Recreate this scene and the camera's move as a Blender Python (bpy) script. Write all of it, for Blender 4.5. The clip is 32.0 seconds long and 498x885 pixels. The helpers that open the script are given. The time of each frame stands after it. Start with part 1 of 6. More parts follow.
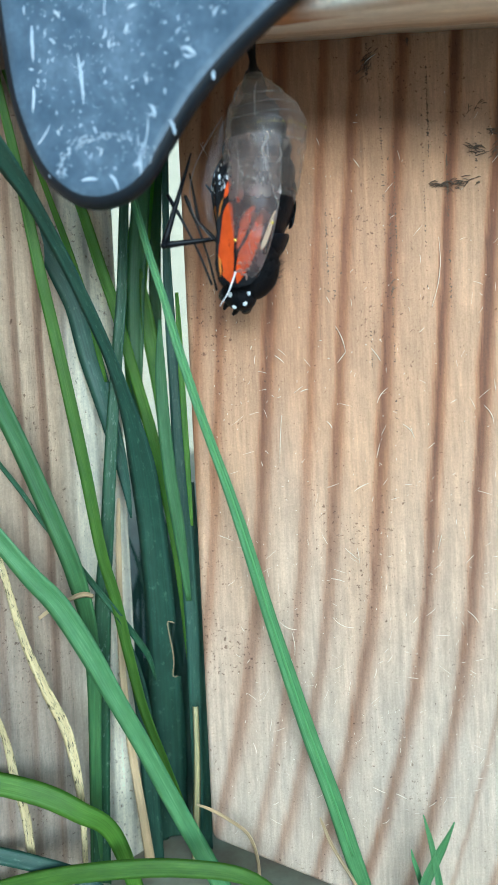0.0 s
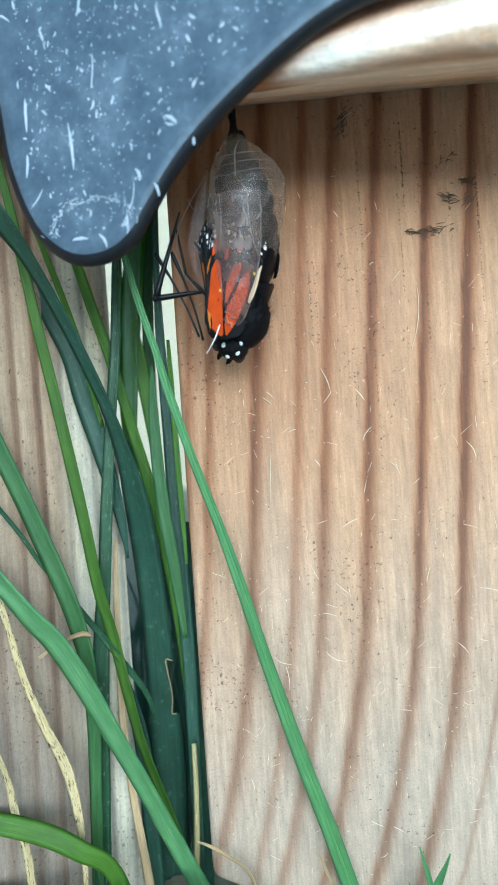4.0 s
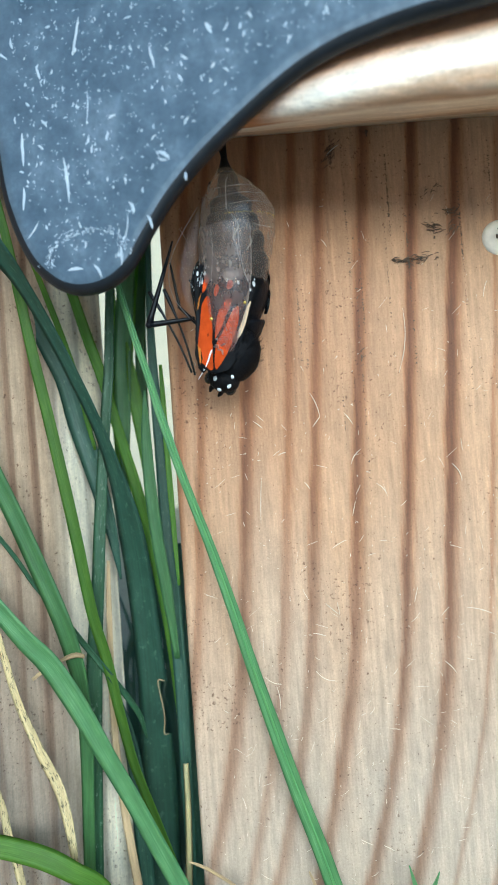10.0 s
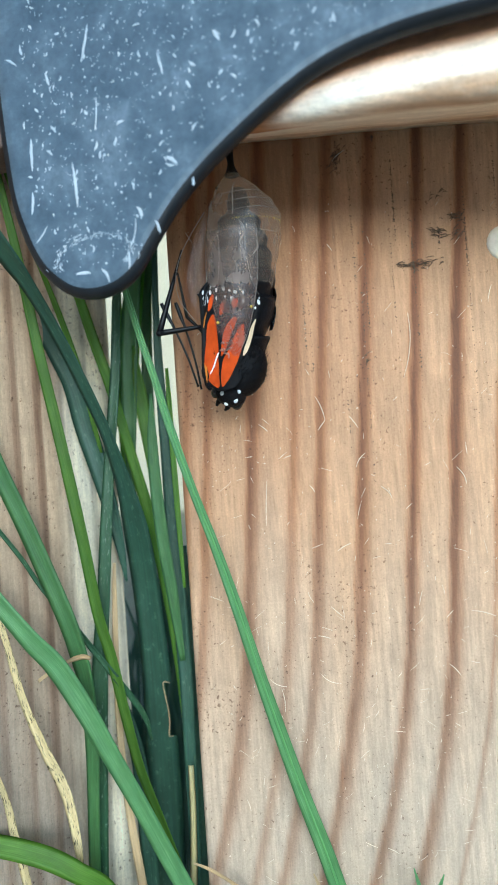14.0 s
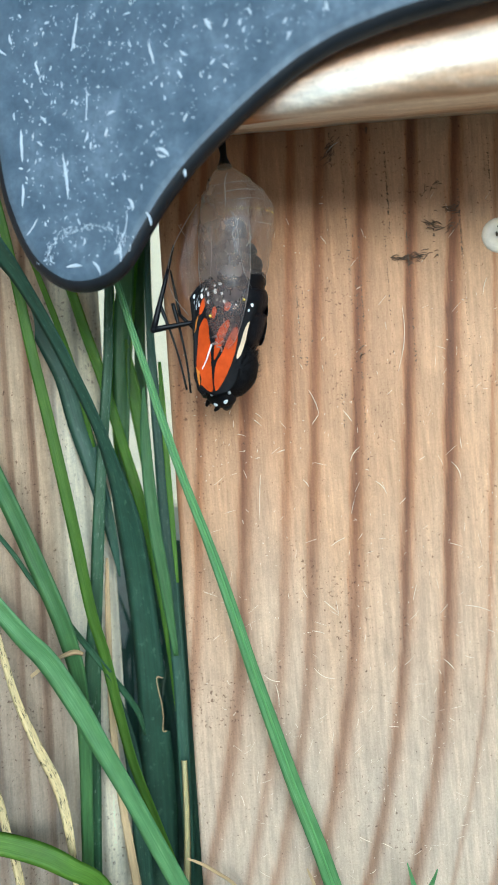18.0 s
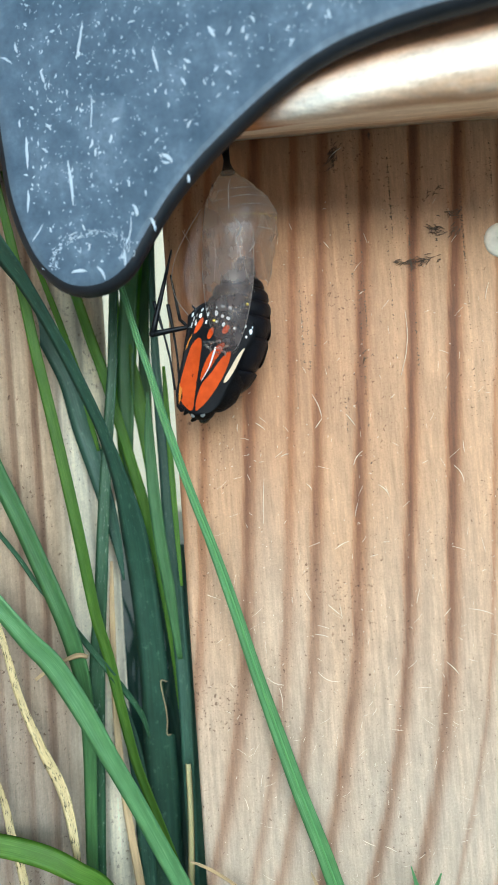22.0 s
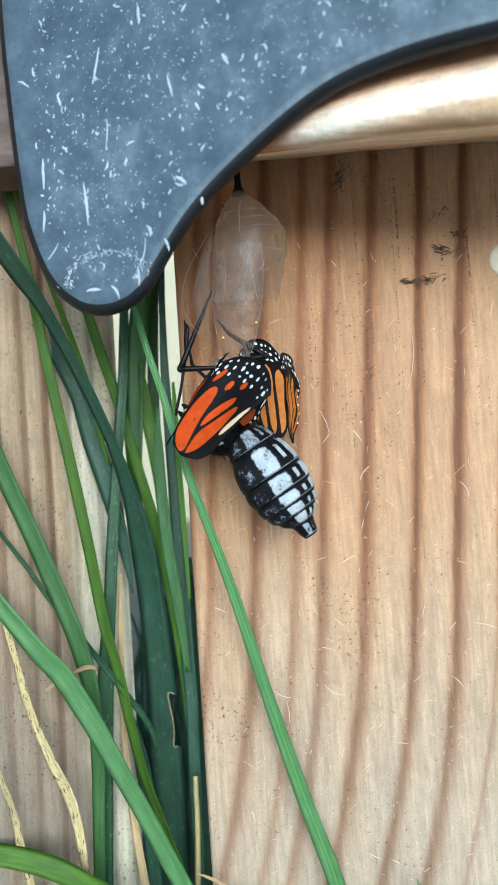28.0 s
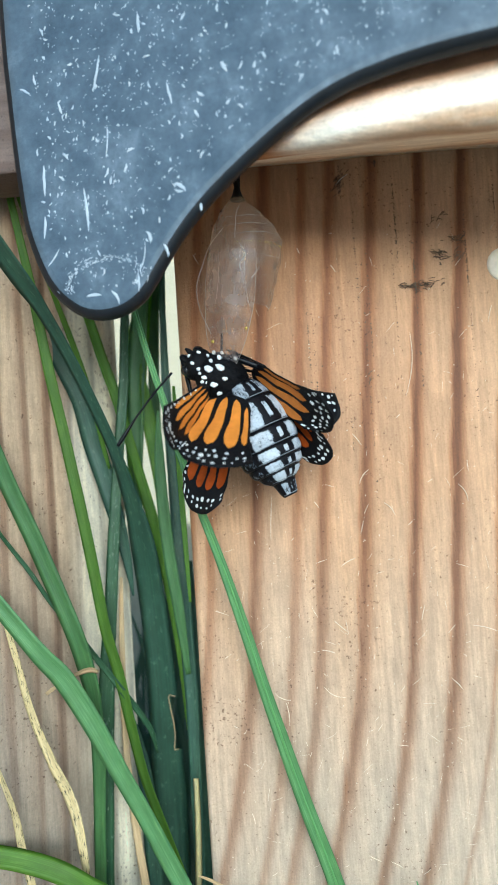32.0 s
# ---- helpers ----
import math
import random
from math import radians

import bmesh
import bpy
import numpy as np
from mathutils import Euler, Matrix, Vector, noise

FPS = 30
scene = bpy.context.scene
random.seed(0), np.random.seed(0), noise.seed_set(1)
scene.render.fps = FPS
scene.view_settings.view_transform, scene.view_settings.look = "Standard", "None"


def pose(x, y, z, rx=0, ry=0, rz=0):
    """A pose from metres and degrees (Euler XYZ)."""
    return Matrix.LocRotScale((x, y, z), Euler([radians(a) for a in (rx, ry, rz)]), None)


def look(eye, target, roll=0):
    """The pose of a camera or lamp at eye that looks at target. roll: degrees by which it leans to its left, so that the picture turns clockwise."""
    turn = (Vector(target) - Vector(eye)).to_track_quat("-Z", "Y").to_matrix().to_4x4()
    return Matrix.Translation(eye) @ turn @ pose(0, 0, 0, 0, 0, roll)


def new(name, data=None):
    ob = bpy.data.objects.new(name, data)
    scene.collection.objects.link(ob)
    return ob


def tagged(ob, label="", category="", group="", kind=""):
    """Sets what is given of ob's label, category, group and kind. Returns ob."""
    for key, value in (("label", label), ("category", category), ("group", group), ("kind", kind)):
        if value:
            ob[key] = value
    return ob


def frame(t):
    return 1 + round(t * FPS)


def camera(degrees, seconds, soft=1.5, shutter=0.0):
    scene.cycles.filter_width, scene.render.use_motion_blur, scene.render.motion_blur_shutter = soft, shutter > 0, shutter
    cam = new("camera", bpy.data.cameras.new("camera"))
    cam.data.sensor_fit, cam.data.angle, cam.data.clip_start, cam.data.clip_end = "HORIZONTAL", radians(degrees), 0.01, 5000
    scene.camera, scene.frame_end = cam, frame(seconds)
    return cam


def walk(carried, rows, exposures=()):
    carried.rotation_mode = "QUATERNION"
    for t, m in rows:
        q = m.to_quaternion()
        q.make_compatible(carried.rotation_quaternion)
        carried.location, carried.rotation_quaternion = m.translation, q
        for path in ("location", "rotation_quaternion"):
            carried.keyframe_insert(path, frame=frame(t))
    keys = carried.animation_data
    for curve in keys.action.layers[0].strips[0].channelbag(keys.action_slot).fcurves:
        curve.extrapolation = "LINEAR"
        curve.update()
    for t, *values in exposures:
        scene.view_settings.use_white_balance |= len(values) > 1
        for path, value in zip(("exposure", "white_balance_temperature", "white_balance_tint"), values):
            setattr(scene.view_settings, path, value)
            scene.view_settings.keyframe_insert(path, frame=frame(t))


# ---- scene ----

# camera: a phone held by hand a hand's length in front of a garden fence
cam = camera(36.7, 32.0, soft=1.15, shutter=0.35)
# a phone's small aperture, focused between the butterfly and the board
cam.data.dof.use_dof, cam.data.dof.focus_distance, cam.data.dof.aperture_fstop = True, 0.131, 26.0
PATH = [
    (0.0, (0.01462, -0.13189, 0.08374), (0.00965, 0.00787, 0.07720), -2.633),
    (0.5, (0.01450, -0.13232, 0.08409), (0.00983, 0.00748, 0.07821), -2.671),
    (1.0, (0.01465, -0.13245, 0.08385), (0.01015, 0.00738, 0.07848), -2.767),
    (1.5, (0.01608, -0.13227, 0.08423), (0.01118, 0.00754, 0.07889), -3.045),
    (2.0, (0.01614, -0.13323, 0.08418), (0.01082, 0.00661, 0.08005), -3.364),
    (2.5, (0.01764, -0.13430, 0.08404), (0.01185, 0.00556, 0.08155), -3.800),
    (3.0, (0.01823, -0.13499, 0.08389), (0.01217, 0.00487, 0.08243), -3.975),
    (3.5, (0.01770, -0.13583, 0.08414), (0.01185, 0.00405, 0.08372), -3.986),
    (5.5, (0.01751, -0.13742, 0.08463), (0.01250, 0.00249, 0.08585), -4.034),
    (6.0, (0.01861, -0.13761, 0.08494), (0.01435, 0.00232, 0.08641), -4.261),
    (6.5, (0.01832, -0.13767, 0.08519), (0.01443, 0.00227, 0.08641), -4.236),
    (7.0, (0.01854, -0.13718, 0.08517), (0.01456, 0.00276, 0.08629), -4.212),
    (7.5, (0.01801, -0.13776, 0.08508), (0.01429, 0.00218, 0.08661), -4.186),
    (8.0, (0.01813, -0.13780, 0.08521), (0.01423, 0.00213, 0.08698), -4.184),
    (8.5, (0.01842, -0.13783, 0.08507), (0.01436, 0.00209, 0.08705), -4.230),
    (9.0, (0.01820, -0.13824, 0.08514), (0.01412, 0.00169, 0.08745), -4.165),
    (9.5, (0.01817, -0.13858, 0.08528), (0.01416, 0.00133, 0.08797), -4.118),
    (10.0, (0.01790, -0.13925, 0.08547), (0.01402, 0.00066, 0.08877), -4.090),
    (10.5, (0.01778, -0.13923, 0.08536), (0.01384, 0.00068, 0.08865), -4.102),
    (11.0, (0.01791, -0.13856, 0.08517), (0.01354, 0.00135, 0.08789), -4.109),
    (11.5, (0.01786, -0.13860, 0.08518), (0.01320, 0.00130, 0.08768), -4.080),
    (12.0, (0.01733, -0.13930, 0.08503), (0.01276, 0.00059, 0.08818), -4.015),
    (12.5, (0.01720, -0.13966, 0.08527), (0.01279, 0.00022, 0.08891), -3.974),
    (13.0, (0.01705, -0.13997, 0.08542), (0.01271, -0.00009, 0.08936), -3.916),
    (13.5, (0.01665, -0.13999, 0.08534), (0.01258, -0.00011, 0.08943), -3.932),
    (14.0, (0.01741, -0.14002, 0.08537), (0.01305, -0.00015, 0.08941), -3.954),
    (14.5, (0.01762, -0.13989, 0.08537), (0.01342, -0.00002, 0.08937), -4.010),
    (16.5, (0.01707, -0.13900, 0.08559), (0.01369, 0.00093, 0.08841), -3.835),
    (17.0, (0.01777, -0.13870, 0.08528), (0.01420, 0.00123, 0.08781), -3.926),
    (17.5, (0.01802, -0.13873, 0.08525), (0.01421, 0.00119, 0.08787), -3.972),
    (18.0, (0.01803, -0.13916, 0.08541), (0.01417, 0.00076, 0.08829), -3.971),
    (18.5, (0.01796, -0.13925, 0.08542), (0.01394, 0.00066, 0.08846), -3.927),
    (19.0, (0.01804, -0.13931, 0.08544), (0.01391, 0.00059, 0.08845), -3.965),
    (19.5, (0.01820, -0.13886, 0.08536), (0.01399, 0.00105, 0.08810), -4.031),
    (20.0, (0.01844, -0.13902, 0.08523), (0.01405, 0.00089, 0.08786), -4.057),
    (20.5, (0.01809, -0.13907, 0.08526), (0.01364, 0.00083, 0.08812), -3.954),
    (21.0, (0.01802, -0.13928, 0.08520), (0.01332, 0.00061, 0.08843), -3.906),
    (21.5, (0.01816, -0.13963, 0.08529), (0.01360, 0.00026, 0.08872), -4.016),
    (22.0, (0.01812, -0.13978, 0.08522), (0.01357, 0.00009, 0.08905), -4.014),
    (22.5, (0.01801, -0.14000, 0.08529), (0.01355, -0.00013, 0.08937), -3.983),
    (23.0, (0.01795, -0.14035, 0.08529), (0.01349, -0.00050, 0.08978), -3.948),
    (23.5, (0.01792, -0.14071, 0.08546), (0.01367, -0.00085, 0.09014), -3.944),
    (24.0, (0.01775, -0.14043, 0.08593), (0.01374, -0.00056, 0.09034), -3.955),
    (24.5, (0.01774, -0.14008, 0.08565), (0.01347, -0.00021, 0.09012), -3.990),
    (25.0, (0.01788, -0.14024, 0.08571), (0.01350, -0.00037, 0.08987), -4.024),
    (25.5, (0.01804, -0.14056, 0.08561), (0.01330, -0.00071, 0.09003), -3.971),
    (27.5, (0.01681, -0.14151, 0.08607), (0.01237, -0.00168, 0.09146), -3.757),
    (28.0, (0.01663, -0.14194, 0.08597), (0.01228, -0.00213, 0.09188), -3.755),
    (28.5, (0.01678, -0.14205, 0.08606), (0.01230, -0.00225, 0.09212), -3.723),
    (29.0, (0.01690, -0.14205, 0.08614), (0.01244, -0.00224, 0.09197), -3.779),
    (29.5, (0.01757, -0.14197, 0.08591), (0.01299, -0.00218, 0.09205), -3.917),
    (30.0, (0.01778, -0.14265, 0.08568), (0.01314, -0.00288, 0.09235), -3.989),
    (30.5, (0.01732, -0.14262, 0.08587), (0.01277, -0.00285, 0.09246), -3.950),
    (31.0, (0.01731, -0.14275, 0.08578), (0.01240, -0.00299, 0.09238), -3.880),
    (31.5, (0.01695, -0.14275, 0.08592), (0.01218, -0.00298, 0.09242), -3.847),
    (32.0, (0.01720, -0.14277, 0.08586), (0.01238, -0.00302, 0.09252), -3.832),
]
walk(cam, [(t, look(eye, aim, roll)) for t, eye, aim, roll in PATH], [(0.0, 0.86, 4380, -6), (3.0, 0.84, 4400, -6), (7.0, 0.81, 4600, -4), (15.0, 0.79, 4680, -3), (32.0, 0.84, 4850, -3)])

# daylight under thin cloud
world = bpy.data.worlds.new("sky")
scene.world = world
world.use_nodes = True
wn = world.node_tree.nodes
sky = wn.new("ShaderNodeTexSky")
sky.sky_type, sky.sun_disc = "NISHITA", False
SUN_UP, SUN_TURN = 9.0, 172.0
sky.sun_elevation, sky.sun_rotation = radians(SUN_UP), radians(SUN_TURN)
sky.air_density, sky.dust_density, sky.ozone_density = 1.0, 4.0, 1.5
wn["Background"].inputs["Strength"].default_value = 0.10
world.node_tree.links.new(sky.outputs[0], wn["Background"].inputs["Color"])
sun = new("sun", bpy.data.lights.new("sun", "SUN"))
sun.data.energy, sun.data.angle, sun.data.color = 2.45, radians(42), (1.0, 0.97, 0.92)
SUN_WAY = Vector((math.sin(radians(SUN_TURN)) * math.cos(radians(SUN_UP)), math.cos(radians(SUN_TURN)) * math.cos(radians(SUN_UP)), math.sin(radians(SUN_UP))))
sun.matrix_world = look(SUN_WAY, (0, 0, 0))

CM = 0.01


# ---- helpers of this scene ----
from mathutils.geometry import tessellate_polygon

def part(name, bm, material, parent=None, label="", smooth=True):
    """Links a bmesh, given in centimetres, as one mesh object."""
    bmesh.ops.scale(bm, vec=(CM, CM, CM), verts=bm.verts)
    bmesh.ops.recalc_face_normals(bm, faces=bm.faces)
    me = bpy.data.meshes.new(name)
    bm.to_mesh(me)
    bm.free()
    for p in me.polygons:
        p.use_smooth = smooth
    me.materials.append(material)
    ob = new(name, me)
    if parent is not None:
        ob.parent = parent
    if label:
        ob["label"] = label
    return ob


def empty(name, place=(0, 0, 0)):
    ob = new(name)
    ob.empty_display_size = 0.005
    ob.location = Vector(place) * CM
    return ob


def spline(points, n):
    """n + 1 places along a smooth curve through the points (any number of values each)."""
    p = [np.array(q, float) for q in points]
    p = [2 * p[0] - p[1]] + p + [2 * p[-1] - p[-2]]
    out = []
    m = len(p) - 3
    for k in range(n + 1):
        s = min(k / n * m, m - 1e-9)
        i, f = int(s), s - int(s)
        a, b, c, d = p[i:i + 4]
        out.append(0.5 * (2 * b + (c - a) * f + (2 * a - 5 * b + 4 * c - d) * f * f + (3 * b - a - 3 * c + d) * f ** 3))
    return out


def tube(bm, points, radii, sides=8, n=16, cap=True):
    """A round tapered tube along a smooth curve."""
    pts = spline(points, n)
    rad = spline([(r,) for r in radii], n)
    rings = []
    for i, p in enumerate(pts):
        tan = Vector(pts[min(i + 1, n)] - pts[max(i - 1, 0)]).normalized()
        side = tan.cross(Vector((0.13, 1, 0.21))).normalized()
        up = side.cross(tan)
        r = max(float(rad[i][0]), 1e-3)
        rings.append([bm.verts.new(Vector(p) + (side * math.cos(a) + up * math.sin(a)) * r) for a in [2 * math.pi * k / sides for k in range(sides)]])
    for a, b in zip(rings, rings[1:]):
        for k in range(sides):
            bm.faces.new((a[k], a[(k + 1) % sides], b[(k + 1) % sides], b[k]))
    if cap:
        bm.faces.new(rings[0]), bm.faces.new(rings[-1][::-1])
    return rings


def ball(bm, place, size, turn=None, seg=12, rings=8):
    m = Matrix.Translation(place) @ (turn.to_4x4() if turn else Matrix()) @ Matrix.Diagonal((*size, 1))
    return bmesh.ops.create_uvsphere(bm, u_segments=seg, v_segments=rings, radius=1, matrix=m)["verts"]


def box(bm, lo, hi, bevel=0.0, segments=3):
    c, s = [(a + b) / 2 for a, b in zip(lo, hi)], [b - a for a, b in zip(lo, hi)]
    made = bmesh.ops.create_cube(bm, size=1, matrix=Matrix.Translation(c) @ Matrix.Diagonal((*s, 1)))["verts"]
    if bevel:
        edges = list({e for v in made for e in v.link_edges})
        bmesh.ops.bevel(bm, geom=edges, offset=bevel, segments=segments, profile=0.5, affect="EDGES")


# ---- materials ----
def material(name, colour=(0.5, 0.5, 0.5), rough=0.6, metal=0.0):
    mat = bpy.data.materials.new(name)
    mat.use_nodes = True
    b = mat.node_tree.nodes["Principled BSDF"]
    b.inputs["Base Color"].default_value = (*colour, 1)
    b.inputs["Roughness"].default_value = rough
    b.inputs["Metallic"].default_value = metal
    return mat, mat.node_tree.nodes, mat.node_tree.links, b


def node(nodes, kind, **values):
    n = nodes.new(kind)
    for key, value in values.items():
        n.inputs[key].default_value = value
    return n


def ramp(nodes, stops):
    n = nodes.new("ShaderNodeValToRGB")
    while len(n.color_ramp.elements) < len(stops):
        n.color_ramp.elements.new(0.5)
    for e, (at, c) in zip(n.color_ramp.elements, stops):
        e.position, e.color = at, (*c, 1) if len(c) == 3 else c
    return n


def maths(nodes, links, op, a, b=None, c=None):
    n = nodes.new("ShaderNodeMath")
    n.operation = op
    for i, v in enumerate((a, b, c)):
        if v is None:
            continue
        if isinstance(v, (int, float)):
            n.inputs[i].default_value = v
        else:
            links.new(v, n.inputs[i])
    return n.outputs[0]


def mixed(nodes, links, fac, a, b, blend="MIX"):
    n = nodes.new("ShaderNodeMix")
    n.data_type, n.blend_type = "RGBA", blend
    for socket, v in ((n.inputs[0], fac), (n.inputs[6], a), (n.inputs[7], b)):
        if isinstance(v, (int, float)):
            socket.default_value = v
        elif isinstance(v, tuple):
            socket.default_value = (*v, 1)
        else:
            links.new(v, socket)
    return n.outputs[2]


def noise_at(nodes, links, vector, scale, detail=4.0, rough=0.55, distort=0.0):
    n = node(nodes, "ShaderNodeTexNoise", Scale=scale, Detail=detail, Roughness=rough, Distortion=distort)
    links.new(vector, n.inputs["Vector"])
    return n.outputs[0]


def mapped(nodes, links, vector, scale=(1, 1, 1), place=(0, 0, 0)):
    n = nodes.new("ShaderNodeMapping")
    n.inputs["Scale"].default_value, n.inputs["Location"].default_value = scale, place
    links.new(vector, n.inputs["Vector"])
    return n.outputs[0]


def bumped(nodes, links, b, height, strength, distance):
    n = node(nodes, "ShaderNodeBump", Strength=strength, Distance=distance)
    links.new(height, n.inputs["Height"])
    links.new(n.outputs[0], b.inputs["Normal"])


def axis_of(nodes, links, co, axis=0):
    """One coordinate of a vector socket."""
    sep = nodes.new("ShaderNodeSeparateXYZ")
    links.new(co, sep.inputs[0])
    return sep.outputs[axis]


def pine(name, across, along, pitch, bend, light, mid, dark, grey, seed=0.0, dirt=(0.42, 0.36, 0.32), rings=(), pale_strip=None, shaded=None, edge_brown=None):
    """Flat-sawn pine: soft-edged rings that run along the board and swerve at its foot.
    across, along: which axis (0, 1, 2) of the object runs across the grain and along it.
    rings: (place in cm, half width in cm, strength) of single late-wood bands; without them they repeat at the pitch.
    pale_strip: (from, to, colour) of a paler strip along the board, in cm across it.
    shaded: the tint that paints the rail's shade into the upper part of the board.
    edge_brown: the colour of the rail in a band along the lobed edge of the plate."""
    mat, nodes, links, b = material(name, rough=0.72)
    co = nodes.new("ShaderNodeTexCoord").outputs["Object"]
    sep = nodes.new("ShaderNodeSeparateXYZ")
    links.new(co, sep.inputs[0])
    x, z = sep.outputs[across], sep.outputs[along]
    stretch = [60.0, 60.0, 60.0]
    stretch[along] = 5.0
    wob = noise_at(nodes, links, mapped(nodes, links, co, tuple(stretch), (seed, 0, seed)), 1.0, 3.0)
    fine = [900.0, 900.0, 900.0]
    fine[along] = 70.0
    streak = noise_at(nodes, links, mapped(nodes, links, co, tuple(fine), (0, seed, 0)), 1.0, 5.0, 0.65)
    if rings:
        # the bands lean over the whole height and swerve aside at the foot
        low = maths(nodes, links, "MAXIMUM", maths(nodes, links, "SUBTRACT", 0.06, z), 0.0)
        low = maths(nodes, links, "MULTIPLY", maths(nodes, links, "POWER", low, 2.0), bend)
        low = maths(nodes, links, "ADD", low, maths(nodes, links, "MULTIPLY_ADD", z, -0.0845, 0.0845 * 0.15))
        u = maths(nodes, links, "ADD", maths(nodes, links, "ADD", x, low), maths(nodes, links, "MULTIPLY", maths(nodes, links, "SUBTRACT", wob, 0.5), 0.0022))
        u = maths(nodes, links, "ADD", u, maths(nodes, links, "MULTIPLY", maths(nodes, links, "SUBTRACT", streak, 0.5), 0.0016))
        late = None
        for k, (place, half, strength) in enumerate(rings):
            d = maths(nodes, links, "DIVIDE", maths(nodes, links, "SUBTRACT", u, place * CM), half * 0.8 * CM)
            # steep on one flank, fading on the other
            d = maths(nodes, links, "MAXIMUM", maths(nodes, links, "MULTIPLY", d, -1.3), maths(nodes, links, "MULTIPLY", d, 0.8))
            p = maths(nodes, links, "MULTIPLY", maths(nodes, links, "POWER", 2.718, maths(nodes, links, "MULTIPLY", maths(nodes, links, "MULTIPLY", d, d), -1.0)), strength)
            late = p if late is None else maths(nodes, links, "MAXIMUM", late, p)
        late = maths(nodes, links, "MULTIPLY", late, maths(nodes, links, "MULTIPLY_ADD", streak, 0.9, 0.5))
        late = maths(nodes, links, "MULTIPLY", late, maths(nodes, links, "MULTIPLY_ADD", wob, 0.8, 0.6))
    else:
        low = maths(nodes, links, "MAXIMUM", maths(nodes, links, "SUBTRACT", 0.075, z), 0.0)
        low = maths(nodes, links, "MULTIPLY", maths(nodes, links, "POWER", low, 2.0), bend)
        low = maths(nodes, links, "MULTIPLY", low, maths(nodes, links, "ADD", maths(nodes, links, "MULTIPLY", x, 12.0), 0.45))
        u = maths(nodes, links, "ADD", maths(nodes, links, "ADD", x, low), maths(nodes, links, "MULTIPLY", maths(nodes, links, "SUBTRACT", wob, 0.5), pitch * 0.9))
        v = maths(nodes, links, "ADD", maths(nodes, links, "DIVIDE", u, pitch), maths(nodes, links, "MULTIPLY", maths(nodes, links, "SUBTRACT", streak, 0.5), 0.22))
        v = maths(nodes, links, "ADD", v, seed)
        fr = maths(nodes, links, "FRACT", v)
        ring = maths(nodes, links, "FLOOR", v)
        rnd = nodes.new("ShaderNodeTexWhiteNoise")
        rnd.noise_dimensions = "1D"
        links.new(ring, rnd.inputs["W"])
        band = ramp(nodes, [(0.0, (0, 0, 0)), (0.34, (0.05, 0.05, 0.05)), (0.62, (0.36, 0.36, 0.36)), (0.79, (1, 1, 1)), (0.90, (0.8, 0.8, 0.8)), (1.0, (0, 0, 0))])
        links.new(fr, band.inputs[0])
        power = maths(nodes, links, "ADD", maths(nodes, links, "MULTIPLY", rnd.outputs[0], 0.55), 0.6)
        late = maths(nodes, links, "MULTIPLY", band.outputs[0], power)
        late = maths(nodes, links, "MULTIPLY", late, maths(nodes, links, "ADD", maths(nodes, links, "MULTIPLY", streak, 0.9), 0.5))
    base = ramp(nodes, [(0.0, light), (0.5, mid), (1.0, dark)])
    links.new(late, base.inputs[0])
    # silvery weathering in wide patches, growing towards the foot of the board
    patch = noise_at(nodes, links, mapped(nodes, links, co, tuple(s * 0.55 for s in stretch), (3, seed, 1)), 1.0, 4.0, 0.6)
    foot = maths(nodes, links, "MULTIPLY_ADD", z, -9.0, 1.05)
    wear = maths(nodes, links, "ADD", maths(nodes, links, "MULTIPLY", patch, 1.1), maths(nodes, links, "SUBTRACT", foot, 0.62))
    wearr = ramp(nodes, [(0.3, (0, 0, 0)), (0.85, (0.75, 0.75, 0.75))])
    links.new(wear, wearr.inputs[0])
    worn = mixed(nodes, links, maths(nodes, links, "MULTIPLY", late, 0.85), grey, tuple(0.6 * d + 0.1 * g for d, g in zip(mid, grey)))
    col = mixed(nodes, links, wearr.outputs[0], base.outputs[0], worn)
    if shaded:
        # the soft shade below the rail, painted in as a darker tint
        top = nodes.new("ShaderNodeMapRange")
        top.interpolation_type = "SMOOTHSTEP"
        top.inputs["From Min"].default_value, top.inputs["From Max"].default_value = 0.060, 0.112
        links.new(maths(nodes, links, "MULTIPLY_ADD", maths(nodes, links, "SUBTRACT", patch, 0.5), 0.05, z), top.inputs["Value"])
        # the painted shade fades out towards the far side of the board
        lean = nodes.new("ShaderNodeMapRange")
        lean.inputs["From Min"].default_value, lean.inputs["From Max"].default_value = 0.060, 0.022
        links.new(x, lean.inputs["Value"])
        col = mixed(nodes, links, maths(nodes, links, "MULTIPLY", top.outputs[0], lean.outputs[0]), col, mixed(nodes, links, 1.0, col, shaded, "MULTIPLY"))
    if pale_strip:
        strip = nodes.new("ShaderNodeMapRange")
        strip.inputs["From Min"].default_value, strip.inputs["From Max"].default_value = pale_strip[0] * CM, pale_strip[1] * CM
        links.new(maths(nodes, links, "ADD", x, maths(nodes, links, "MULTIPLY", maths(nodes, links, "SUBTRACT", wob, 0.5), 0.006)), strip.inputs["Value"])
        pale = mixed(nodes, links, 1.0, pale_strip[2], maths(nodes, links, "SUBTRACT", 1.0, maths(nodes, links, "MULTIPLY", late, 0.45)), "MULTIPLY")
        col = mixed(nodes, links, strip.outputs[0], col, pale)
